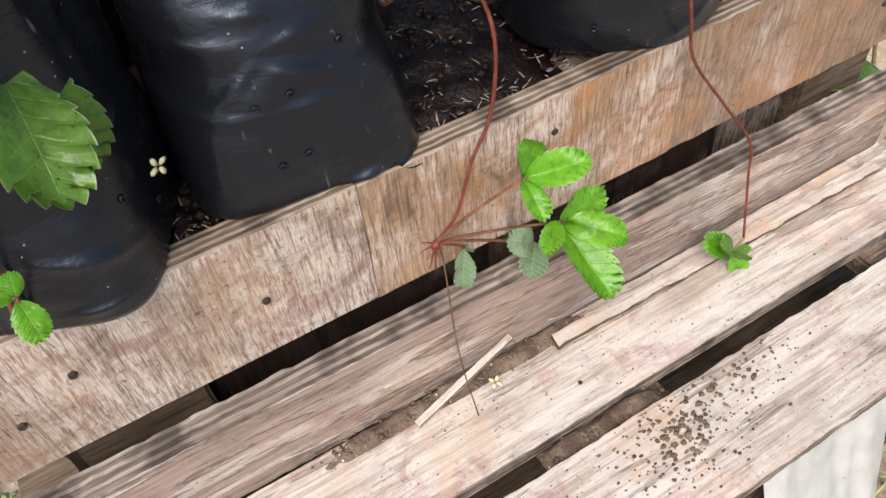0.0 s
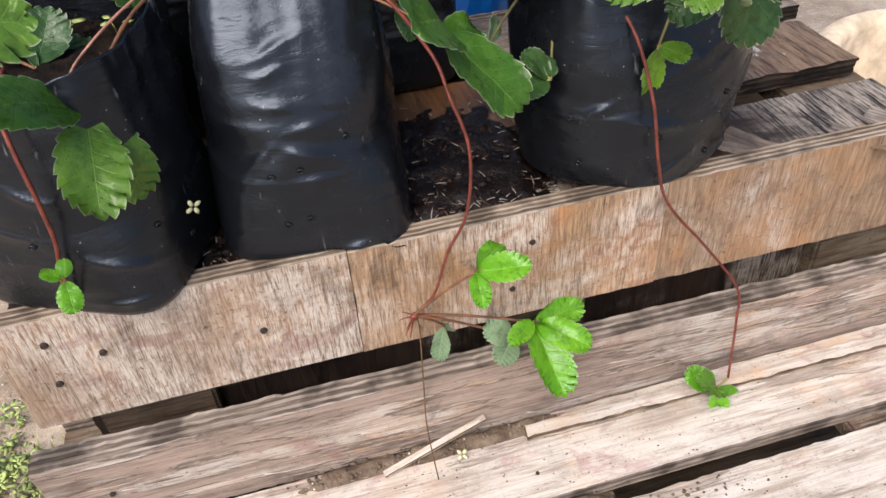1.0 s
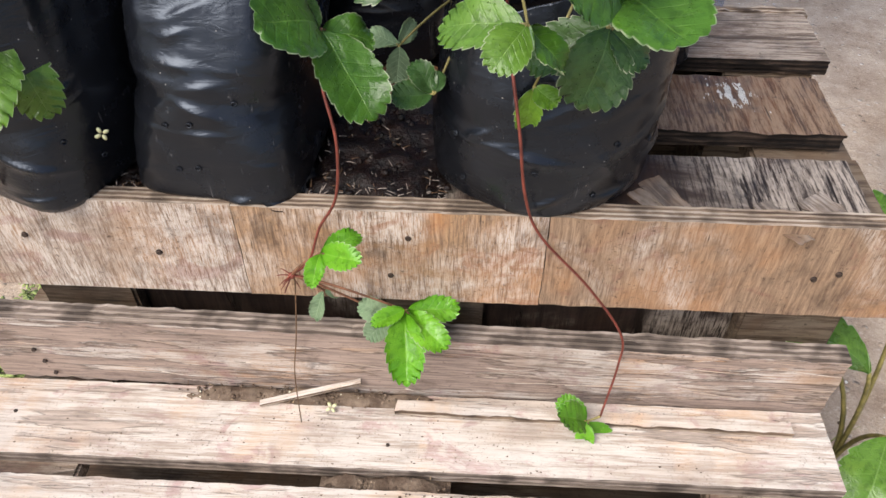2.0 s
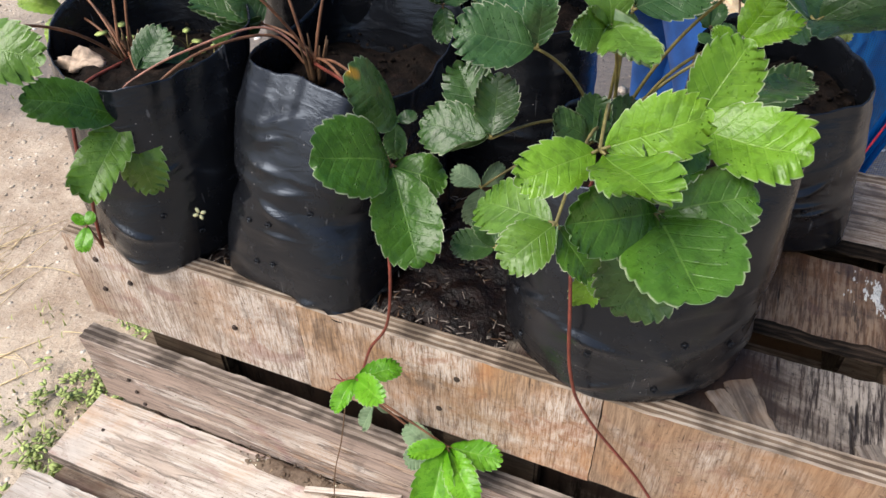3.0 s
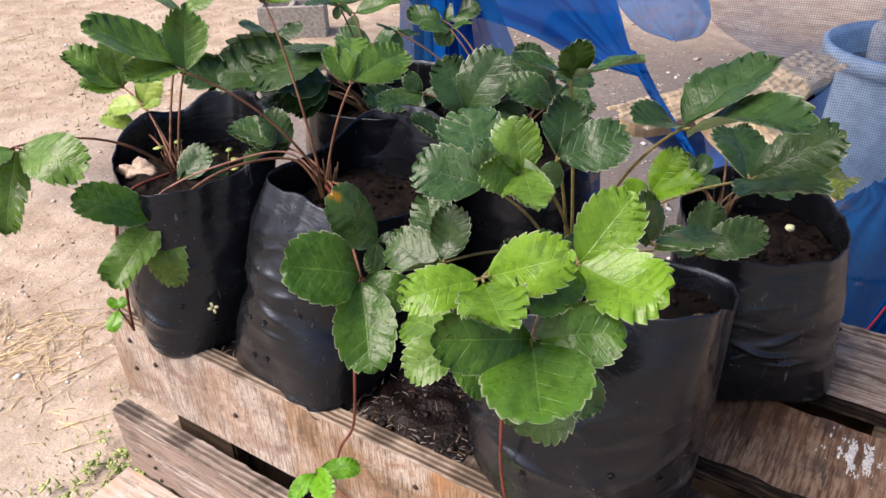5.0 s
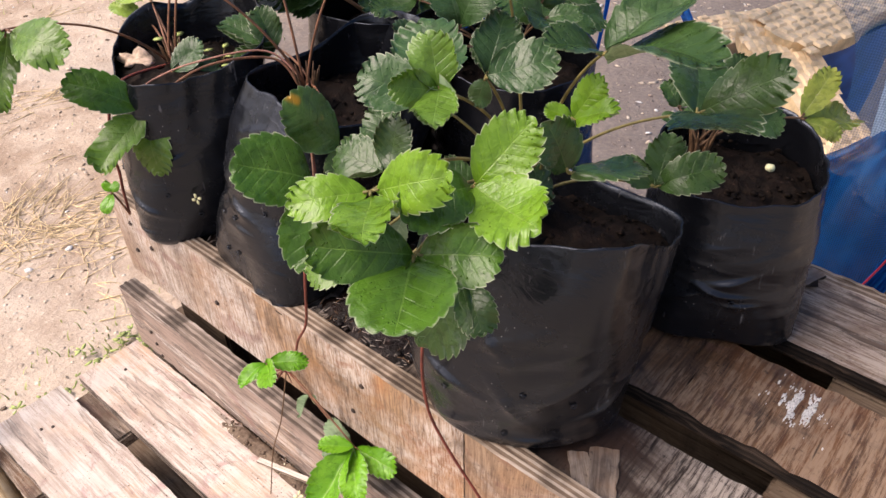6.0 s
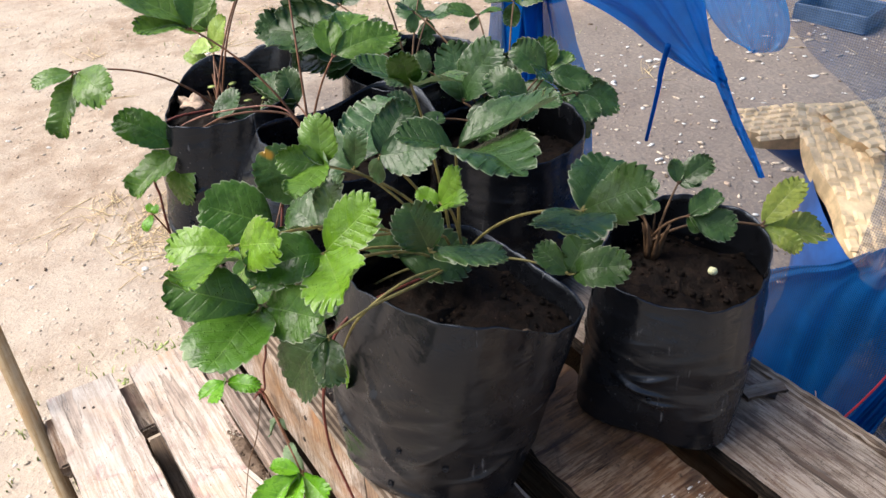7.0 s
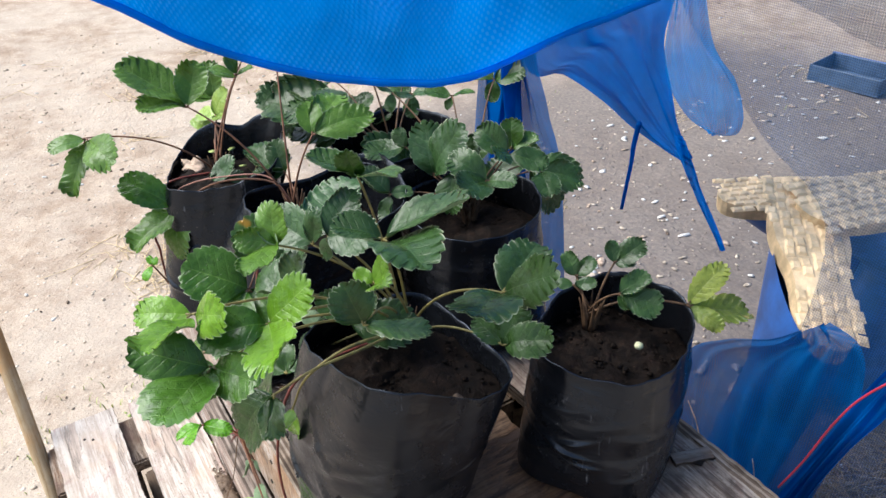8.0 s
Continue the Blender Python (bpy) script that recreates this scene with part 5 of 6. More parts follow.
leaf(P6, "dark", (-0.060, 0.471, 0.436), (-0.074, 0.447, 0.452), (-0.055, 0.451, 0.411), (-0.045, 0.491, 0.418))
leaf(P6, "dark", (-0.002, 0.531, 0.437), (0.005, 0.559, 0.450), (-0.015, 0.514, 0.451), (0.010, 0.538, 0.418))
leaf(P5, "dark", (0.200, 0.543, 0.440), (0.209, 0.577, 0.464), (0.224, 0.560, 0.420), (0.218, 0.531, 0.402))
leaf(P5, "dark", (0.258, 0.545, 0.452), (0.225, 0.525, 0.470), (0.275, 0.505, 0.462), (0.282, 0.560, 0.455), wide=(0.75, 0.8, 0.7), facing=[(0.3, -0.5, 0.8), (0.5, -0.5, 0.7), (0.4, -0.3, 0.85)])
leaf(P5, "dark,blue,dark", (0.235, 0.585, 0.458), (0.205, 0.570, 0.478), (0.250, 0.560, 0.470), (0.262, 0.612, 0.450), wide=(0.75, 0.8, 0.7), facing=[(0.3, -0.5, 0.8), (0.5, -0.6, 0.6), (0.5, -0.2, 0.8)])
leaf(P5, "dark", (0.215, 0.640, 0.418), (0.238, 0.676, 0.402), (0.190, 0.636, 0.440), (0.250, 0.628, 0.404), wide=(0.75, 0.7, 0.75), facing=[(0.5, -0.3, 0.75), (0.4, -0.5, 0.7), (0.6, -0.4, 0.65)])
leaf(P3, "young", (0.361, 0.249, 0.491), (0.337, 0.218, 0.490), (0.393, 0.211, 0.501), (0.400, 0.260, 0.510), wide=(0.6, 0.62, 0.66), facing=[(0.4, -0.5, 0.75), (0.15, -0.4, 0.9), (0.3, -0.75, 0.6)])
leaf(P3, "young,young,lush", (0.391, 0.288, 0.486), (0.406, 0.314, 0.516), (0.440, 0.273, 0.490), (0.384, 0.245, 0.488), wide=(0.74, 0.74, 0.72), facing=[(0.4, -0.72, 0.5), (0.42, -0.5, 0.75), (0.5, -0.35, 0.8)])
leaf(P3, "lush", (0.387, 0.249, 0.466), (0.360, 0.208, 0.483), (0.414, 0.206, 0.464), (0.425, 0.267, 0.473), wide=(0.66, 1.0, 0.8), facing=[(0.5, -0.6, 0.6), (0.3, -0.62, 0.7), (0.3, -0.62, 0.72)])
leaf(P3, "lite,lite,lush", (0.346, 0.250, 0.447), (0.302, 0.270, 0.432), (0.329, 0.228, 0.434), (0.366, 0.245, 0.424), wide=(0.6, 0.8, 0.7), facing=[(0.1, -0.6, 0.75), (0.1, -0.65, 0.7), (0.25, -0.6, 0.7)])
leaf(P3, "young", (0.357, 0.302, 0.378), (0.353, 0.302, 0.346), (0.370, 0.288, 0.374), wide=(0.6, 0.85), facing=[(0.3, -0.85, 0.4), (0.2, -0.7, 0.6)], via=((0.380, 0.345, 0.434), (0.372, 0.312, 0.415)))
leaf(P3, "dark", (0.392, 0.282, 0.430), (0.379, 0.257, 0.394), (0.350, 0.282, 0.404), (0.412, 0.270, 0.412), wide=(0.95, 0.6, 0.8), facing=[(0.25, -0.75, 0.5), (0.1, -0.5, 0.8), (0.3, -0.7, 0.6)], via=((0.385, 0.350, 0.432), (0.395, 0.310, 0.440)))
leaf(P3, "lite", (0.347, 0.315, 0.511), (0.370, 0.283, 0.513), (0.335, 0.291, 0.520), (0.339, 0.318, 0.540), wide=(0.7, 0.75, 0.95), facing=[(0.3, -0.5, 0.8), (0.6, -0.55, 0.55), (0.5, -0.75, 0.4)])
leaf(P3, "blue", (0.302, 0.355, 0.474), (0.260, 0.340, 0.483), (0.258, 0.405, 0.497), (0.300, 0.363, 0.502), wide=(0.82, 0.78, 0.7), facing=[(0.2, -0.6, 0.75), (0.35, -0.6, 0.7), (0.4, -0.6, 0.6)])
leaf(P3, "blue", (0.350, 0.349, 0.506), (0.382, 0.370, 0.519), (0.342, 0.376, 0.531), (0.346, 0.346, 0.489), wide=(0.78, 0.8, 0.8), facing=[(0.3, -0.6, 0.7), (0.55, -0.55, 0.6), (0.3, -0.6, 0.7)])
leaf(P3, "mid", (0.342, 0.379, 0.542), (0.319, 0.354, 0.556), (0.379, 0.390, 0.553), (0.349, 0.370, 0.566), wide=(0.75, 0.75, 0.85), facing=[(0.15, 0.2, 0.98), (0.05, 0.15, 0.98), (0.4, -0.4, 0.8)], fold=(0.3, 0.4))
leaf(P3, "dark", (0.411, 0.362, 0.532), (0.471, 0.357, 0.548), (0.441, 0.405, 0.560), (0.395, 0.335, 0.542), wide=(0.72, 0.66, 0.8), facing=[(-0.15, 0.05, 0.98), (-0.1, 0.1, 0.98), (0.35, 0.0, 0.9)], fold=(0.35, 0.5))
leaf(P3, "young", (0.401, 0.358, 0.495), (0.428, 0.354, 0.508), (0.413, 0.362, 0.520), (0.388, 0.350, 0.500), wide=0.66, facing=[(0.0, -0.5, 0.8), (0.2, -0.75, 0.55), (0.3, -0.5, 0.8)])
leaf(P3, "dark", (0.410, 0.343, 0.473), (0.397, 0.337, 0.501), (0.436, 0.378, 0.469), wide=(1.0, 0.7), facing=[(0.75, -0.4, 0.55), (0.1, 0.05, 0.98)])
leaf(P3, "dark", (0.335, 0.362, 0.418), (0.315, 0.351, 0.438), (0.361, 0.407, 0.411), (0.331, 0.387, 0.435))
leaf(P3, "dark", (0.436, 0.434, 0.477), (0.412, 0.481, 0.486), (0.478, 0.446, 0.511), (0.472, 0.386, 0.499), wide=(0.72, 0.62, 0.75), facing=[(0.4, -0.35, 0.85), (0.3, -0.6, 0.7), (0.2, -0.3, 0.9)])
leaf(P3, "dark", (0.411, 0.453, 0.406), (0.446, 0.472, 0.427), (0.386, 0.445, 0.420), (0.409, 0.471, 0.437), wide=(0.62, 0.7, 0.78), facing=[(0.3, -0.5, 0.8), (0.3, -0.5, 0.8), (0.48, -0.7, 0.5)])
leaf(P4, "wilt", (0.449, 0.608, 0.402), (0.455, 0.639, 0.433), (0.477, 0.654, 0.391), (0.478, 0.620, 0.391), wide=0.5)
leaf(P4, "dark", (0.391, 0.581, 0.421), (0.401, 0.604, 0.438), (0.381, 0.584, 0.437), (0.402, 0.594, 0.424))
leaf(P4, "dark", (0.376, 0.554, 0.409), (0.361, 0.554, 0.426), (0.379, 0.570, 0.423), (0.386, 0.556, 0.401))
leaf(P4, "dark", (0.417, 0.563, 0.412), (0.426, 0.586, 0.427), (0.445, 0.584, 0.407), (0.428, 0.564, 0.403))
leaf(P4, "dark", (0.381, 0.547, 0.406), (0.371, 0.537, 0.407), (0.392, 0.562, 0.409))
leaf(P2, "fresh", (0.225, 0.254, 0.277), (0.248, 0.274, 0.276), (0.254, 0.237, 0.287), (0.222, 0.230, 0.270), base=(0.191, 0.290, 0.216), bend=0.1, wide=0.54, facing=(-0.1, -0.55, 0.83), fold=(0.45, 0.75))
leaf(P2, "fresh", (0.275, 0.284, 0.188), (0.252, 0.266, 0.190), (0.308, 0.255, 0.180), (0.280, 0.233, 0.163), (0.316, 0.288, 0.188), base=(0.191, 0.290, 0.216), bend=0.1, wide=0.54, facing=(-0.1, -0.55, 0.83), fold=(0.45, 0.75))
leaf(P2, "under", (0.212, 0.294, 0.196), (0.204, 0.285, 0.172), (0.222, 0.300, 0.184), base=(0.191, 0.290, 0.216), bend=0.1, wide=(0.52, 0.45), facing=(-0.1, -0.7, 0.7), fold=(0.5, 0.7))
leaf(P2, "under", (0.262, 0.290, 0.172), (0.240, 0.288, 0.190), (0.246, 0.272, 0.166), base=(0.191, 0.290, 0.216), bend=0.1, wide=(0.72, 0.8), facing=(-0.1, -0.7, 0.7), fold=(0.3, 0.5))
leaf(P3, "fresh", (0.423, 0.254, 0.094), (0.399, 0.264, 0.109), (0.395, 0.242, 0.118), (0.442, 0.249, 0.063), (0.422, 0.243, 0.073), base=(0.433, 0.256, 0.099), bend=0.0, wide=0.7, facing=(-0.2, -0.4, 0.9), fold=(0.2, 0.5))
leaf(P1, "fresh", (0.001, 0.276, 0.319), (0.003, 0.283, 0.327), (-0.009, 0.276, 0.326), (0.002, 0.264, 0.304), base=(-0.009, 0.289, 0.284), bend=0.1)
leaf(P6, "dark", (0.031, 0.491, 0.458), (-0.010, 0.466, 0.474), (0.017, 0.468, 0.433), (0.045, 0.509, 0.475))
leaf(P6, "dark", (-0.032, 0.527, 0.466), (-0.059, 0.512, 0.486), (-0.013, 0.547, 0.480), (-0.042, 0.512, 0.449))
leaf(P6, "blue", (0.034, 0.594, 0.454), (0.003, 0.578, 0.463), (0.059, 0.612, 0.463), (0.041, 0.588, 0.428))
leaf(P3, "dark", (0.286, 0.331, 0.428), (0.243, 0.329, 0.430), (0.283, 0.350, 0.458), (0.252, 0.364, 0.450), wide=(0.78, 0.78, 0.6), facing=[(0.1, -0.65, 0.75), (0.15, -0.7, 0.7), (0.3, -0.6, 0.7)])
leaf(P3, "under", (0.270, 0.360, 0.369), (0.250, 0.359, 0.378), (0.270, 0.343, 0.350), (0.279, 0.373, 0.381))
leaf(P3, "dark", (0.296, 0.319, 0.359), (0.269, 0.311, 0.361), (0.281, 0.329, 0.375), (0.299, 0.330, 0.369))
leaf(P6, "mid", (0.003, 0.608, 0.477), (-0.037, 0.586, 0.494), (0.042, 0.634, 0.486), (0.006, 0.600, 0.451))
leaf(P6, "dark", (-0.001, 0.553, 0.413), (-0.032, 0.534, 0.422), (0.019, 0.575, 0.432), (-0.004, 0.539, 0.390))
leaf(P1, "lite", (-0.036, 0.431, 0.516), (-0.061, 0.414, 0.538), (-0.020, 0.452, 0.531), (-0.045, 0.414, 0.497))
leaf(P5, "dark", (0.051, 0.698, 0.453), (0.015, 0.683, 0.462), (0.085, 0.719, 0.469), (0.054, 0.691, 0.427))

runner(P2, ((0.130, 0.400, 0.410), (0.190, 0.350, 0.425), (0.221, 0.325, 0.391), (0.228, 0.305, 0.367), (0.235, 0.293, 0.337), (0.231, 0.290, 0.294), (0.217, 0.289, 0.266), (0.206, 0.289, 0.233), (0.191, 0.290, 0.216)))
runner(P2, ((0.191, 0.290, 0.216), (0.193, 0.286, 0.208), (0.190, 0.275, 0.163), (0.187, 0.262, 0.130), (0.189, 0.248, 0.083)), 0.0006, 0.0005, "dry grey runner tip", STALK_BROWN)
runner(P3, ((0.340, 0.400, 0.395), (0.342, 0.318, 0.392), (0.350, 0.290, 0.352), (0.357, 0.283, 0.306), (0.371, 0.286, 0.268), (0.411, 0.288, 0.216), (0.440, 0.280, 0.174), (0.442, 0.274, 0.143), (0.433, 0.256, 0.099)), 0.0012, 0.0010)
runner(P1, ((-0.010, 0.370, 0.402), (-0.004, 0.310, 0.405), (0.002, 0.288, 0.360), (0.001, 0.288, 0.335), (-0.004, 0.288, 0.312), (-0.009, 0.289, 0.284)), 0.0015, 0.0013)


def root_tuft(plant, at, n, reach):
    bm = bmesh.new()
    c = Vector(at) - plant.at
    for _ in range(n):
        d = Vector((random.uniform(-1, 1), random.uniform(-0.6, 0.1), random.uniform(-1, 0.6))).normalized()
        add_tube(bm, bezier(c, c + d * reach * 0.5, c + d * reach + Vector((0, 0, -0.004)), 5), 0.0007, 0.0003, 5)
    add_blob(bm, c, 0.003, (1, 1, 1), 1, 0.4)
    part("root_tuft", bm, STALK_RED, plant.ob, "reddish rooting node")


runner(P2, ((0.127, 0.405, 0.408), (0.100, 0.390, 0.436), (0.066, 0.346, 0.433), (0.040, 0.322, 0.420), (0.030, 0.312, 0.410)), 0.0009, 0.0007, "thin pink stalk", PINK_STALK)
root_tuft(P2, (0.191, 0.289, 0.216), 9, 0.012)


# ---------------------------------------------------------------- net roof, unseen, added to shade the earth behind
def added_net_roof():
    r = thing("added_net_roof", pose(0.6, 1.0, 1.1), "unseen blue net sheet added to shade the earth behind", "net")
    inv = r.matrix_world.inverted()
    bm = bmesh.new()
    add_cloth(bm, *[inv @ Vector(p) for p in ((-0.50, 0.85, 0.97), (1.15, 0.80, 1.02), (1.20, 2.30, 1.12), (-0.55, 2.35, 1.08))], nu=50, nv=60, fold=0.03, freq=2, seed=9)
    part("sheet", bm, ADDED_NET_ROOF, r)
    # Unseen pole, added only to carry the sheet.
    for x, y in ((1.19, 2.28),):
        bm = bmesh.new()
        add_tube(bm, [inv @ Vector((x, y, -0.3)), inv @ Vector((x, y, 0.4)), inv @ Vector((x, y, 1.1))], 0.018, 0.016, 10)
        part("pole", bm, BAMBOO, r, "unseen cane pole added under the sheet")


added_net_roof()


# ---------------------------------------------------------------- litter on the pallets
def chip(bm, c, size, mat=0, flat=0.25):
    """A curled sliver of wood or root."""
    a = random.random() * math.tau
    d = Vector((math.cos(a), math.sin(a), random.uniform(-0.1, 0.7)))
    c = Vector(c)
    add_tube(bm, bezier(c, c + d * size * 0.5 + Vector((0, 0, size * random.uniform(0, 0.15))), c + d * size, 4), size * 0.05 + 0.0002, 0.0002, 4, mat)


def dirt_heap(name, label, cx, cy, z, sx, sy, n, top, mats, slivers=0, big=0.004):
    bm = bmesh.new()
    nx, ny = max(8, int(sx / 0.004)), max(6, int(sy / 0.004))
    grid = []
    for j in range(ny + 1):
        line = []
        for i in range(nx + 1):
            u, v = i / nx * 2 - 1, j / ny * 2 - 1
            x, y = cx + u * sx / 2, cy + v * sy / 2
            rim = max(0.0, min(1.0, 1.25 - 1.2 * (abs(u) ** 3 + abs(v) ** 3) + 0.7 * noise.noise(Vector((x * 70, y * 70, 8)))))
            rim *= max(0.0, 1 - max(abs(u), abs(v)) ** 8)
            hgt = top * rim * (0.35 + 0.9 * max(0, noise.noise(Vector((x * 55, y * 55, 3))) + 0.35)) + 0.0016 * noise.noise(Vector((x * 260, y * 260, 6))) * rim
            line.append(bm.verts.new((x, y, z - 0.0035 + hgt + 0.0032 * min(1, rim * 2))))
        grid.append(line)
    for a, b in zip(grid, grid[1:]):
        for i in range(nx):
            bm.faces.new((a[i], a[i + 1], b[i + 1], b[i]))
    for _ in range(n):
        u, v = random.gauss(0, 0.4), random.gauss(0, 0.4)
        if abs(u) < 1 and abs(v) < 1:
            add_blob(bm, (cx + u * sx / 2, cy + v * sy / 2, z + 0.001 + top * 0.4 * random.random()), random.uniform(0.0008, big), (1, 1, 0.7), 1, 0.5, 0)
    for _ in range(slivers):
        u, v = random.uniform(-0.95, 0.95), 1.9 * random.random() ** 2 - 0.95
        chip(bm, (cx + u * sx / 2, cy + v * sy / 2, z + top * 0.5), random.uniform(0.002, 0.007), random.choice((1, 1, 2)))
    return solid(name, bm, mats, Matrix(), label, "dirt", kind="stuff")


def loose_crumbs(label, cx, cy, z, sx, sy, n):
    """Single crumbs lying apart, thicker towards the middle."""
    bm = bmesh.new()
    for _ in range(n):
        x, y = random.gauss(cx, sx), random.gauss(cy, sy)
        if not 0.120 < y < 0.190:
            continue
        near = math.exp(-((x - cx) / sx) ** 2 - ((y - cy) / sy) ** 2)
        r = random.uniform(0.0005, 0.0012) + 0.0022 * near * random.random() ** 3
        add_blob(bm, (x, y, z + 0.35 * r), r, (1.2, 1, 0.7), 1, 0.6)
    solid("crumbled_dirt", bm, DIRT, Matrix(), label, "dirt", kind="stuff")


# Real spill in front; stretched back over the deck to stand in for shade.
dirt_heap("spilled_soil", "wet dark soil with root slivers, stretched back as deck shade", 0.254, 0.385, TOP - 0.001, 0.110, 0.165, 200, 0.006, [WET_SOIL, ROOTCHIP, STALK_BROWN], 220)
dirt_heap("spilled_soil", "dark soil trapped between bags on the deck", 0.083, 0.345, TOP - 0.002, 0.05, 0.085, 60, 0.006, [WET_SOIL, ROOTCHIP, STALK_BROWN], 90)
dirt_heap("crumbled_dirt", "brown crumbs lodged along the slat", 0.190, 0.274, LOW, 0.24, 0.018, 260, 0.006, [DIRT, DULL_STRAW, STALK_BROWN], 26, 0.0022)
loose_crumbs("brown crumbs of earth scattered on the slat", 0.290, 0.163, LOW, 0.026, 0.015, 230)
loose_crumbs("brown crumbs of earth strewn beside the gap", 0.335, 0.178, LOW, 0.040, 0.010, 120)
dirt_heap("crumbled_dirt", "crumbly earth packed between the slats", 0.262, 0.200, LOW - 0.012, 0.105, 0.020, 110, 0.008, [DIRT, DULL_STRAW, STALK_BROWN], 6, 0.003)


def splinter(a, b, w, t, label, seed, face=None):
    a, b = Vector(a), Vector(b)
    bm = board_mesh((b - a).length, w, t, 2, w * 0.08, seed)
    m = Matrix.Translation(a) @ (b - a).to_track_quat("X", "Z").to_matrix().to_4x4()
    solid("wood_splinter", bm, [face or BLEACHED, PLY_A, PLY_B], m, label, "splinter", smooth=False)


splinter((0.265, 0.261, LOW + 0.0062), (0.592, 0.256, LOW + 0.0062), 0.011, 0.006, "long pale wood strip lying along the slat", 31)
splinter((0.151, 0.262, LOW + 0.004), (0.236, 0.276, LOW + 0.022), 0.005, 0.003, "thin pale splinter leaning on the board", 32)


def veneer_flake(x, y, turn, L, w, lift, seed, z=TOP):
    """A strip of veneer peeling off the wet deck, split and curled at its ends."""
    bm = bmesh.new()
    nu, nv = 18, 5
    grids = []
    for down in (False, True):
        g = []
        for i in range(nu + 1):
            u = i / nu
            line = []
            for j in range(nv + 1):
                v = j / nv - 0.5
                ragged = L * 0.05 * noise.noise(Vector((v * 9, seed, 1 if u > 0.5 else 5))) * abs(2 * u - 1) ** 2
                px = u * L + ragged * (1 if u > 0.5 else -1)
                py = v * w * (0.92 + 0.2 * noise.noise(Vector((u * 4, seed * 3.1, 2)))) + 0.04 * w * noise.noise(Vector((u * 9, v * 3, seed)))
                pz = lift * L * (u ** 3 + 0.6 * u * noise.noise(Vector((u * 2, v * 2, seed + 3)))) + 0.0012 * noise.noise(Vector((px * 90, py * 160, seed))) - (0.0007 if down else 0)
                line.append(bm.verts.new((px, py, max(pz, -0.0006 if down else 0.0001))))
            g.append(line)
        grids.append(g)
    for k, g in enumerate(grids):
        for i in range(nu):
            for j in range(nv):
                q = (g[i][j], g[i + 1][j], g[i + 1][j + 1], g[i][j + 1])
                bm.faces.new(q if not k else q[::-1])
    a, b = grids
    ring = [(i, 0) for i in range(nu)] + [(nu, j) for j in range(nv)] + [(i, nv) for i in range(nu, 0, -1)] + [(0, j) for j in range(nv, 0, -1)]
    for p, q in zip(ring, ring[1:] + ring[:1]):
        bm.faces.new((b[p[0]][p[1]], b[q[0]][q[1]], a[q[0]][q[1]], a[p[0]][p[1]]))
    solid("veneer_flake", bm, FLAKE, pose(x, y, z + 0.0009, 0, 0, turn), "peeled grey veneer flake on the wet deck", "veneer flake", "peeled flakes", smooth=False)


veneer_flake(0.452, 0.352, -62, 0.050, 0.020, 0.05, 71, TOP - 0.004)
veneer_flake(0.440, 0.338, -50, 0.040, 0.014, 0.02, 72, TOP - 0.004)
veneer_flake(0.566, 0.338, -58, 0.040, 0.026, 0.03, 73, TOP - 0.004)
veneer_flake(0.530, 0.330, -64, 0.046, 0.016, 0.04, 74, TOP - 0.004)


def lime_stain(cx, cy, z):
    """A thin chalky crust, dense in the middle and breaking up outwards along the grain."""
    bm = bmesh.new()
    for _ in range(1700):
        a, r = random.random() * math.tau, abs(random.gauss(0, 0.0075))
        x, y = cx + r * math.cos(a) * 1.1, cy + r * math.sin(a) * 1.3
        if noise.noise(Vector((x * 190, y * 70, 4))) > 0.02:
            add_blob(bm, (x, y, z), abs(random.gauss(0, 0.0003)) + 0.00018, (1.0, 3.0, 0.35), 1, 0.7)
    solid("lime_stain", bm, WHITE, Matrix(), "chalky white stain crusted on the deck", "stain", kind="stuff")


lime_stain(0.538, 0.464, TOP + 0.0002)


def small_stone(at, r, mat, label, squash=(1, 0.8, 0.6), name="stone", rough=0.8):
    bm = bmesh.new()
    add_blob(bm, (0, 0, 0), r, squash, 3, rough)
    solid(name, bm, mat, pose(*at), label, name)


small_stone((-0.037, 0.350, 0.402), 0.013, STONE, "pale rough stone on the potting soil", (1.3, 0.8, 0.6))
small_stone((0.451, 0.556, 0.385), 0.0035, PETAL, "small pale pellet on the potting soil", (1, 1, 0.8), "pellet", 0.15)
small_stone((0.432, 0.400, 0.394), 0.005, DIRT, "grey pebble on the potting soil", (1.2, 0.8, 0.6))


def tiny_flower(at, facing):
    f = thing("fallen_flower", Matrix.Translation(at) @ Vector(facing).to_track_quat("Z", "Y").to_matrix().to_4x4(), "tiny pale yellow fallen flower", "flower")
    for k in range(4):
        bm = bmesh.new()
        add_blob(bm, (0, 0.0030, 0.0008), 0.0026, (0.62, 1, 0.2), 1, 0.2)
        o = part("petal", bm, PETAL, f)
        o.matrix_basis = pose(0, 0, 0, 0, 0, 90 * k + 20)


def seedling(at, s, label="tiny weed seedling in the potting soil"):
    w = thing("seedling", pose(*at), label, "seedling", "weed seedlings")
    for k in range(6):
        a = k * 2.1
        d = Vector((math.cos(a), math.sin(a), 0.9 + 0.2 * (k % 3))) * s
        bm = bmesh.new()
        add_tube(bm, bezier((0, 0, -0.002), (0, 0, d.z * 0.6), d, 5), 0.0005, 0.0003, 5)
        st = part("stem", bm, STALK_GREEN, w)
        bm = bmesh.new()
        add_blob(bm, (0, 0, 0), s * 0.42, (1.2, 0.8, 0.14), 1, 0.2, 0, a)
        lf = part("leaf", bm, WEED, st)
        lf.matrix_basis = Matrix.Translation(d)


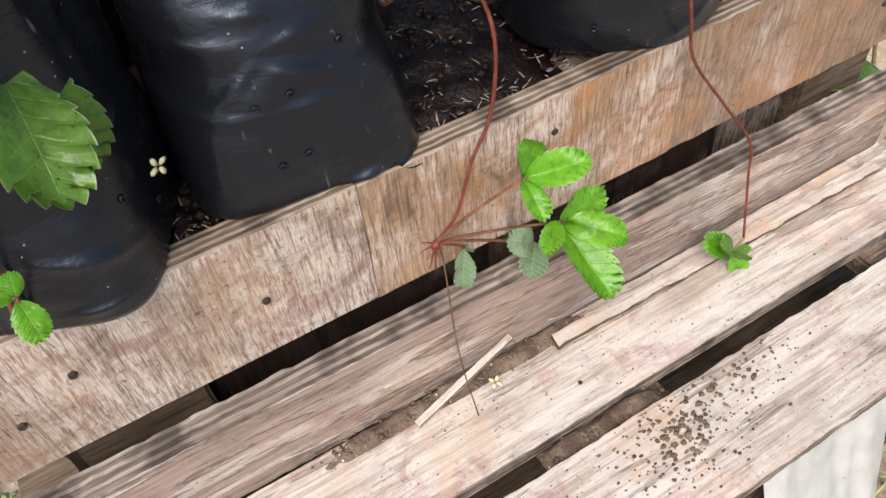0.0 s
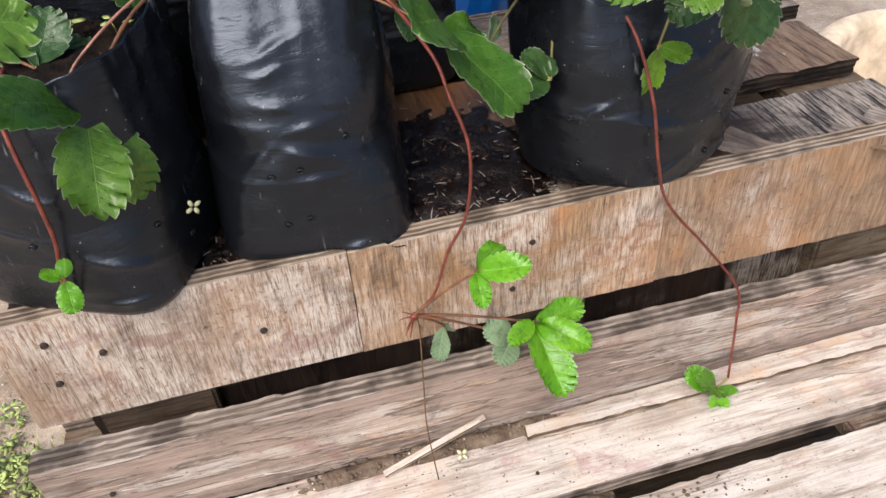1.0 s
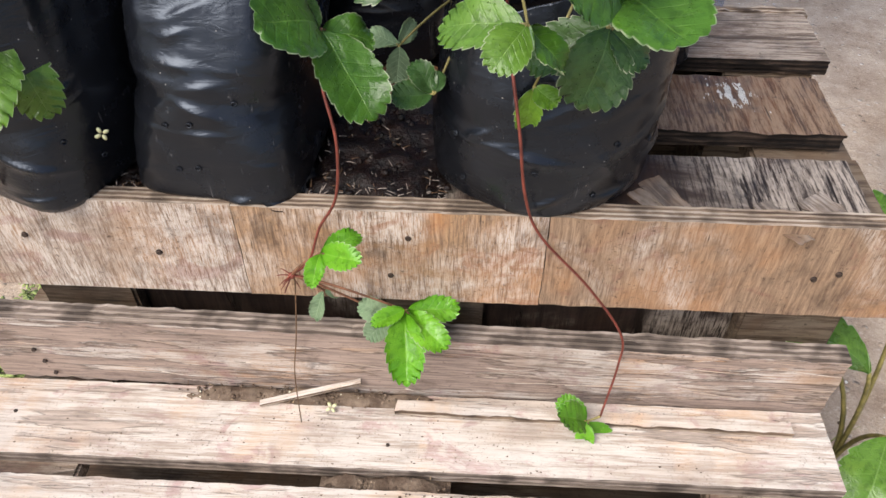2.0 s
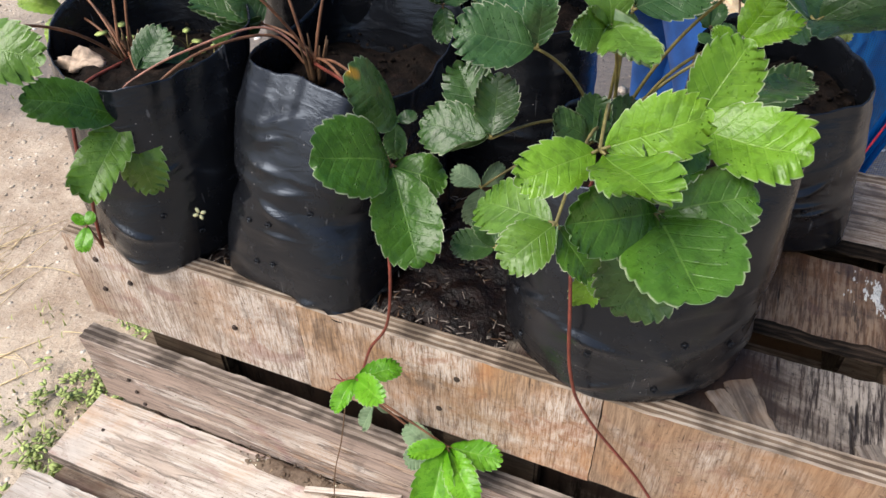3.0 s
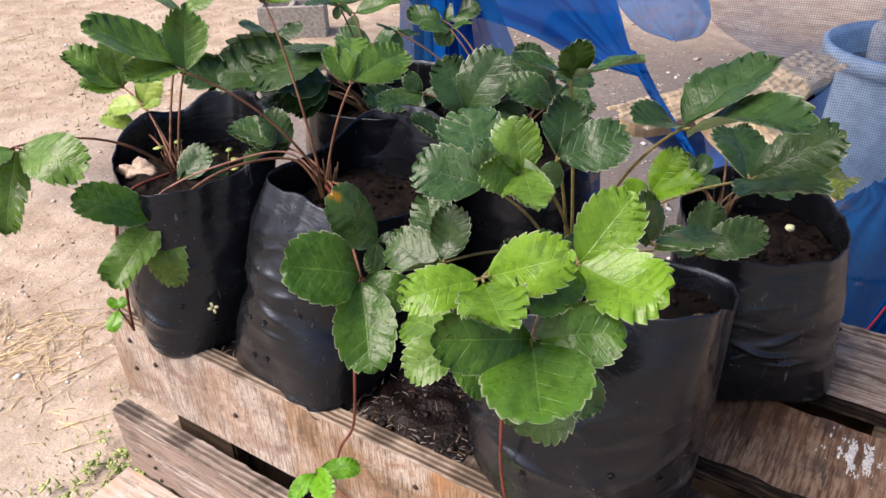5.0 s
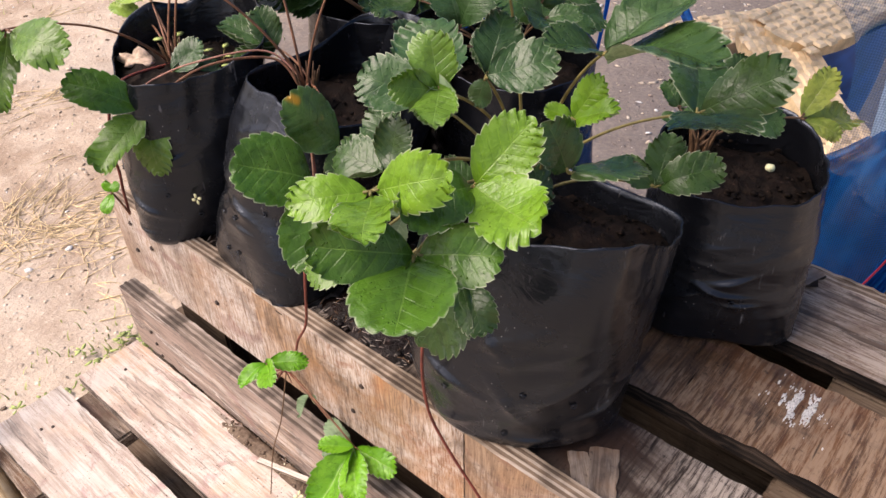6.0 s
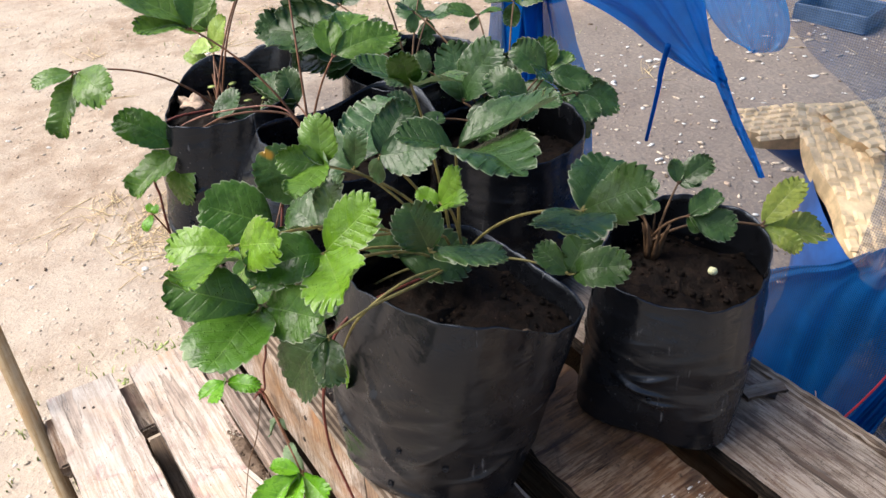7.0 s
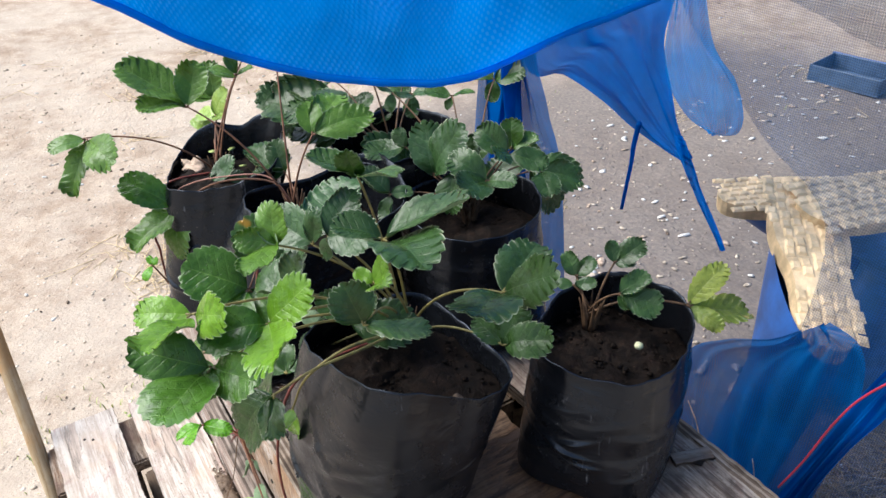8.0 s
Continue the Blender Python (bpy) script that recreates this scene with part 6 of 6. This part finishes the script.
seedling((-0.028, 0.385, 0.400), 0.012)
seedling((0.020, 0.400, 0.400), 0.010)
seedling((0.050, 0.392, 0.400), 0.008)
tiny_flower((0.212, 0.262, LOW + 0.005), (0.1, -0.3, 1))
tiny_flower((0.071, 0.315, 0.322), (0.4, -1, 0.2))


# ---------------------------------------------------------------- ground cover
def scatter_ground():
    bm = bmesh.new()
    for _ in range(5200):
        x, y = random.uniform(-2.8, 0.9), random.uniform(-0.5, 3.0)
        if -0.1 < x < 0.66 and 0.1 < y < 0.68:
            continue
        add_blob(bm, (x, y, ground_height(x, y) + 0.001), abs(random.gauss(0, 0.0022)) + 0.0008, (random.uniform(1, 1.9), 1, 0.45), 1, 0.8, int(random.random() < 0.14) + 2 * int(random.random() < 0.12), random.random() * 6)
    for _ in range(620):
        x, y = random.uniform(-0.9, 0.75), random.uniform(0.85, 2.6)
        add_blob(bm, (x, y, ground_height(x, y) + 0.002), random.uniform(0.002, 0.005) + 0.008 * random.random() ** 4, (random.uniform(1, 2.6), 1, 0.3), 1, 0.9, random.choice((0, 1, 1, 3)), random.random() * 6)
    solid("gravel", bm, [PEBBLE, WHITE, DIRT, STONE], Matrix(), "pale stone chips strewn over the earth", "gravel", kind="stuff")
    bm = bmesh.new()
    for _ in range(110):
        k = random.random()
        if k < 0.35:
            cx, cy = random.gauss(-0.74, 0.10), random.gauss(0.43, 0.07)
        elif k < 0.6:
            cx, cy = random.gauss(0.66, 0.10), random.gauss(0.92, 0.10)
        else:
            cx, cy = random.uniform(-2.5, -0.3), random.uniform(-0.2, 2.6)
        a0 = random.random() * math.tau
        for _ in range(random.randint(2, 12)):
            x, y = random.gauss(cx, 0.03), random.gauss(cy, 0.03)
            if -0.12 < x < 0.66 and 0.08 < y < 0.70:
                continue
            a, l = random.gauss(a0, 0.6), random.uniform(0.03, 0.14)
            d, p = Vector((math.cos(a), math.sin(a), 0)), Vector((x, y, ground_height(x, y) + 0.001))
            add_tube(bm, bezier(p, p + d * l * 0.5 + Vector((random.uniform(-0.02, 0.02), random.uniform(-0.02, 0.02), random.uniform(0, 0.008))), p + d * l, 5), random.uniform(0.0006, 0.0013), 0.0004, 4)
    solid("straw", bm, STRAW, Matrix(), "dry straw scattered over the earth", "straw", kind="stuff")

    def blade(bm, x, y, h, mat=0):
        a = random.random() * math.tau
        d = Vector((math.cos(a), math.sin(a), 0)) * h * random.uniform(0.2, 0.7)
        p = Vector((x, y, ground_height(x, y) - 0.002))
        s = Vector((-d.y, d.x, 0)).normalized() * 0.0016
        line = bezier(p, p + Vector((0, 0, h * 0.7)), p + d + Vector((0, 0, h * 0.8)), 3)
        vs = [(bm.verts.new(q - s * (1 - i / 3.4)), bm.verts.new(q + s * (1 - i / 3.4))) for i, q in enumerate(line)]
        for (a0, b0), (a1, b1) in zip(vs, vs[1:]):
            bm.faces.new((a0, b0, b1, a1)).material_index = mat
    bm = bmesh.new()
    for cx, cy, s, n, h in ((0.52, 0.08, 0.10, 420, 0.10), (0.70, 0.10, 0.10, 200, 0.10), (-1.9, 1.5, 0.4, 500, 0.018), (-2.3, 2.2, 0.6, 900, 0.02)):
        for _ in range(n):
            x, y = random.gauss(cx, s), random.gauss(cy, s)
            if -0.1 < x < 0.66 and 0.1 < y < 0.68:
                continue
            blade(bm, x, y, h * random.uniform(0.5, 1.3))
    solid("short_grass", bm, GRASS, Matrix(), "thin green grass in patches on the earth", "grass", kind="stuff")
    bm = bmesh.new()
    for _ in range(760):
        x, y = random.gauss(-0.225, 0.045), random.gauss(0.40, 0.10)
        if x > -0.10 or noise.noise(Vector((x * 17, y * 17, 2))) < -0.12:
            continue
        z = ground_height(x, y) + random.uniform(0.002, 0.02)
        for k in range(random.randint(3, 6)):
            a = random.random() * math.tau
            add_blob(bm, (x + 0.007 * math.cos(a), y + 0.007 * math.sin(a), z + random.uniform(-0.003, 0.003)), random.uniform(0.0016, 0.0040), (random.uniform(1.1, 2.4), 0.8, 0.16), 1, 0.3, 0, a)
    for _ in range(1500):
        x, y = random.gauss(-0.22, 0.10), random.gauss(0.30, 0.17)
        if noise.noise(Vector((x * 11, y * 11, 5))) < -0.05:
            continue
        if x < -0.10:
            blade(bm, x, y, random.uniform(0.006, 0.022), 1)
    solid("low_weeds", bm, [WEED, GRASS], Matrix(), "small round-leaved weeds beside the pallet", "weed", kind="stuff")


scatter_ground()


# ---------------------------------------------------------------- weeds and things at the pallet's far end
def broad_weed():
    wd = thing("broad_leaved_weed", pose(0.70, 0.33, -0.10), "broad-leaved green weed growing beside the pallet", "weed")
    for k, (x, y, z, rz, rx, L) in enumerate(((-0.035, -0.02, 0.20, 60, 10, 0.10), (-0.05, 0.03, 0.185, 110, -5, 0.09), (-0.01, -0.05, 0.15, 150, -20, 0.10), (0.0, 0.04, 0.24, 20, 15, 0.10))):
        bm = leaflet_mesh(L, 0.6, 3.3 + k, 0.1, 0.2, 0.1)
        o = part("leaf_blade", bm, [LEAF["lite"], UNDER], wd)
        o.matrix_basis = pose(x, y, z, rx, 0, rz)
        bm = bmesh.new()
        add_tube(bm, bezier((0, 0, 0), (0, 0, z * 0.6), (x, y, z), 8), 0.003, 0.0018, 6)
        part("stem", bm, STALK_GREEN, wd)


broad_weed()


def plastic_scrap():
    """A grey plastic sheet tucked under the front slat."""
    bm = bmesh.new()
    add_cloth(bm, (0.34, 0.135, 0.055), (0.452, 0.120, 0.055), (0.455, 0.070, -0.10), (0.33, 0.06, -0.10), 24, 24, 0.008, 9, 12)
    solid("plastic_sheet", bm, GREY_SHEET, Matrix(), "dull grey plastic sheet hanging below a slat", "plastic sheet")


plastic_scrap()


def plastic_crate():
    """A shallow open crate lying on the earth."""
    c = thing("plastic_crate", pose(-0.70, 2.49, ground_height(-0.59, 2.55), 0, 0, 9), "faded blue plastic crate on the earth behind the net", "crate")
    W, D, H, T = 0.23, 0.17, 0.055, 0.005
    for name, x0, x1, y0, y1, z0, z1 in (("base", 0, W, 0, D, 0, T), ("long_side", T, W - T, 0, T, T, H), ("long_side", T, W - T, D - T, D, T, H), ("short_side", 0, T, 0, D, T, H), ("short_side", W - T, W, 0, D, T, H), ("rim", -0.008, W + 0.008, D + 0.0005, D + 0.010, H - 0.016, H)):
        bm = bmesh.new()
        bmesh.ops.create_cube(bm, size=1, matrix=Matrix.Translation(((x0 + x1) / 2, (y0 + y1) / 2, (z0 + z1) / 2)) @ Matrix.Diagonal((x1 - x0, y1 - y0, z1 - z0, 1)))
        bmesh.ops.bevel(bm, geom=bm.edges[:], offset=0.002, segments=1, affect="EDGES")
        part(name, bm, BLUE_RUBBER if name == "rim" else CRATE_BLUE, c, smooth=False)


plastic_crate()


def dry_stems():
    bm = bmesh.new()
    for k in range(60):
        x, y = random.uniform(0.42, 0.57), random.uniform(0.660, 0.702)
        p = Vector((x, y, ground_height(x, y)))
        d = Vector((random.gauss(0, 0.06), random.uniform(-0.008, 0.006), random.uniform(0.22, 0.38)))
        tip = p + d + Vector((random.gauss(0, 0.05), 0, random.uniform(-0.05, 0.0)))
        add_tube(bm, bezier(p, p + d * 0.8 + Vector((0, 0, 0.03)), tip, 8), 0.0009, 0.0004, 5)
    for _ in range(900):
        x, y = random.gauss(0.47, 0.10), random.gauss(1.06, 0.10)
        p = Vector((x, y, ground_height(x, y) + random.uniform(0.0, 0.035)))
        a, l = random.random() * math.tau, random.uniform(0.03, 0.10)
        d = Vector((math.cos(a), math.sin(a), random.uniform(-0.1, 0.35))) * l
        add_tube(bm, bezier(p, p + d * 0.5 + Vector((0, 0, 0.01)), p + d, 4), random.uniform(0.0006, 0.0013), 0.0004, 4, random.choice((0, 1, 1)))
    solid("dry_stems", bm, [ROOTCHIP, DULL_STRAW], Matrix(), "grey dry weed stems and brown hay by the net", "weed", kind="stuff")


dry_stems()


def torn_chip():
    bm = board_mesh(0.034, 0.012, 0.004, 3, 0.003, 91)
    solid("wood_chip", bm, [FLAKE, DAMP_A, DAMP_B], pose(0.492, 0.575, TOP + 0.0045, 0, 0, 70), "dark torn wood chip lying beside a bag", "splinter", smooth=False)


torn_chip()


def slat_crumbs():
    bm = bmesh.new()
    for _ in range(420):
        x, y = random.gauss(0.26, 0.15), random.choice((random.uniform(0.118, 0.19), random.uniform(0.212, 0.278), random.gauss(0.165, 0.02)))
        if -0.07 < x < 0.6:
            add_blob(bm, (x, y, LOW + 0.0003), random.uniform(0.0002, 0.0007), (1.6, 1, 0.5), 1, 0.6)
    solid("earth_crumbs", bm, DIRT, Matrix(), "fine brown crumbs strewn over the slats", "crumbs", kind="stuff")


slat_crumbs()


def clay_pot():
    """A wide pale clay pot with a thick rolled rim, standing on the earth past the pallet's end."""
    p = thing("clay_pot", pose(1.110, 0.735, -0.165), "wide pale clay pot with thick rolled rim on the earth", "pot")
    prof = [(0.118, 0.0), (0.128, 0.012), (0.158, 0.10), (0.168, 0.155)]
    prof += [(0.171 + 0.022 * math.cos(a), 0.178 + 0.018 * math.sin(a)) for a in (radians(d) for d in range(-80, 200, 20))]
    prof += [(0.146, 0.12), (0.128, 0.05)]
    bm = bmesh.new()
    rings = [[bm.verts.new((r * math.cos(i * math.tau / 64) * (1 + 0.006 * noise.noise(Vector((math.cos(i * math.tau / 64) * 3, math.sin(i * math.tau / 64) * 3, z * 9)))), r * math.sin(i * math.tau / 64), z)) for i in range(64)] for r, z in prof]
    for a, b in zip(rings, rings[1:]):
        for i in range(64):
            bm.faces.new((a[i], a[(i + 1) % 64], b[(i + 1) % 64], b[i]))
    bm.faces.new(rings[0][::-1])
    part("body", bm, PALE_CLAY, p)
    bm = bmesh.new()
    rim = [bm.verts.new((0.133 * math.cos(i * math.tau / 48), 0.133 * math.sin(i * math.tau / 48), 0.068 + 0.004 * noise.noise(Vector((math.cos(i * 0.13) * 3, math.sin(i * 0.13) * 3, 2))))) for i in range(48)]
    mid = bm.verts.new((0, 0, 0.074))
    for i in range(48):
        bm.faces.new((mid, rim[i], rim[(i + 1) % 48]))
    for _ in range(60):
        a, r = random.random() * math.tau, math.sqrt(random.random()) * 0.12
        add_blob(bm, (r * math.cos(a), r * math.sin(a), 0.071), random.uniform(0.002, 0.007), (1, 1, 0.6), 1, 0.5)
    part("soil", bm, SOIL, p, "dark soil deep inside")


clay_pot()
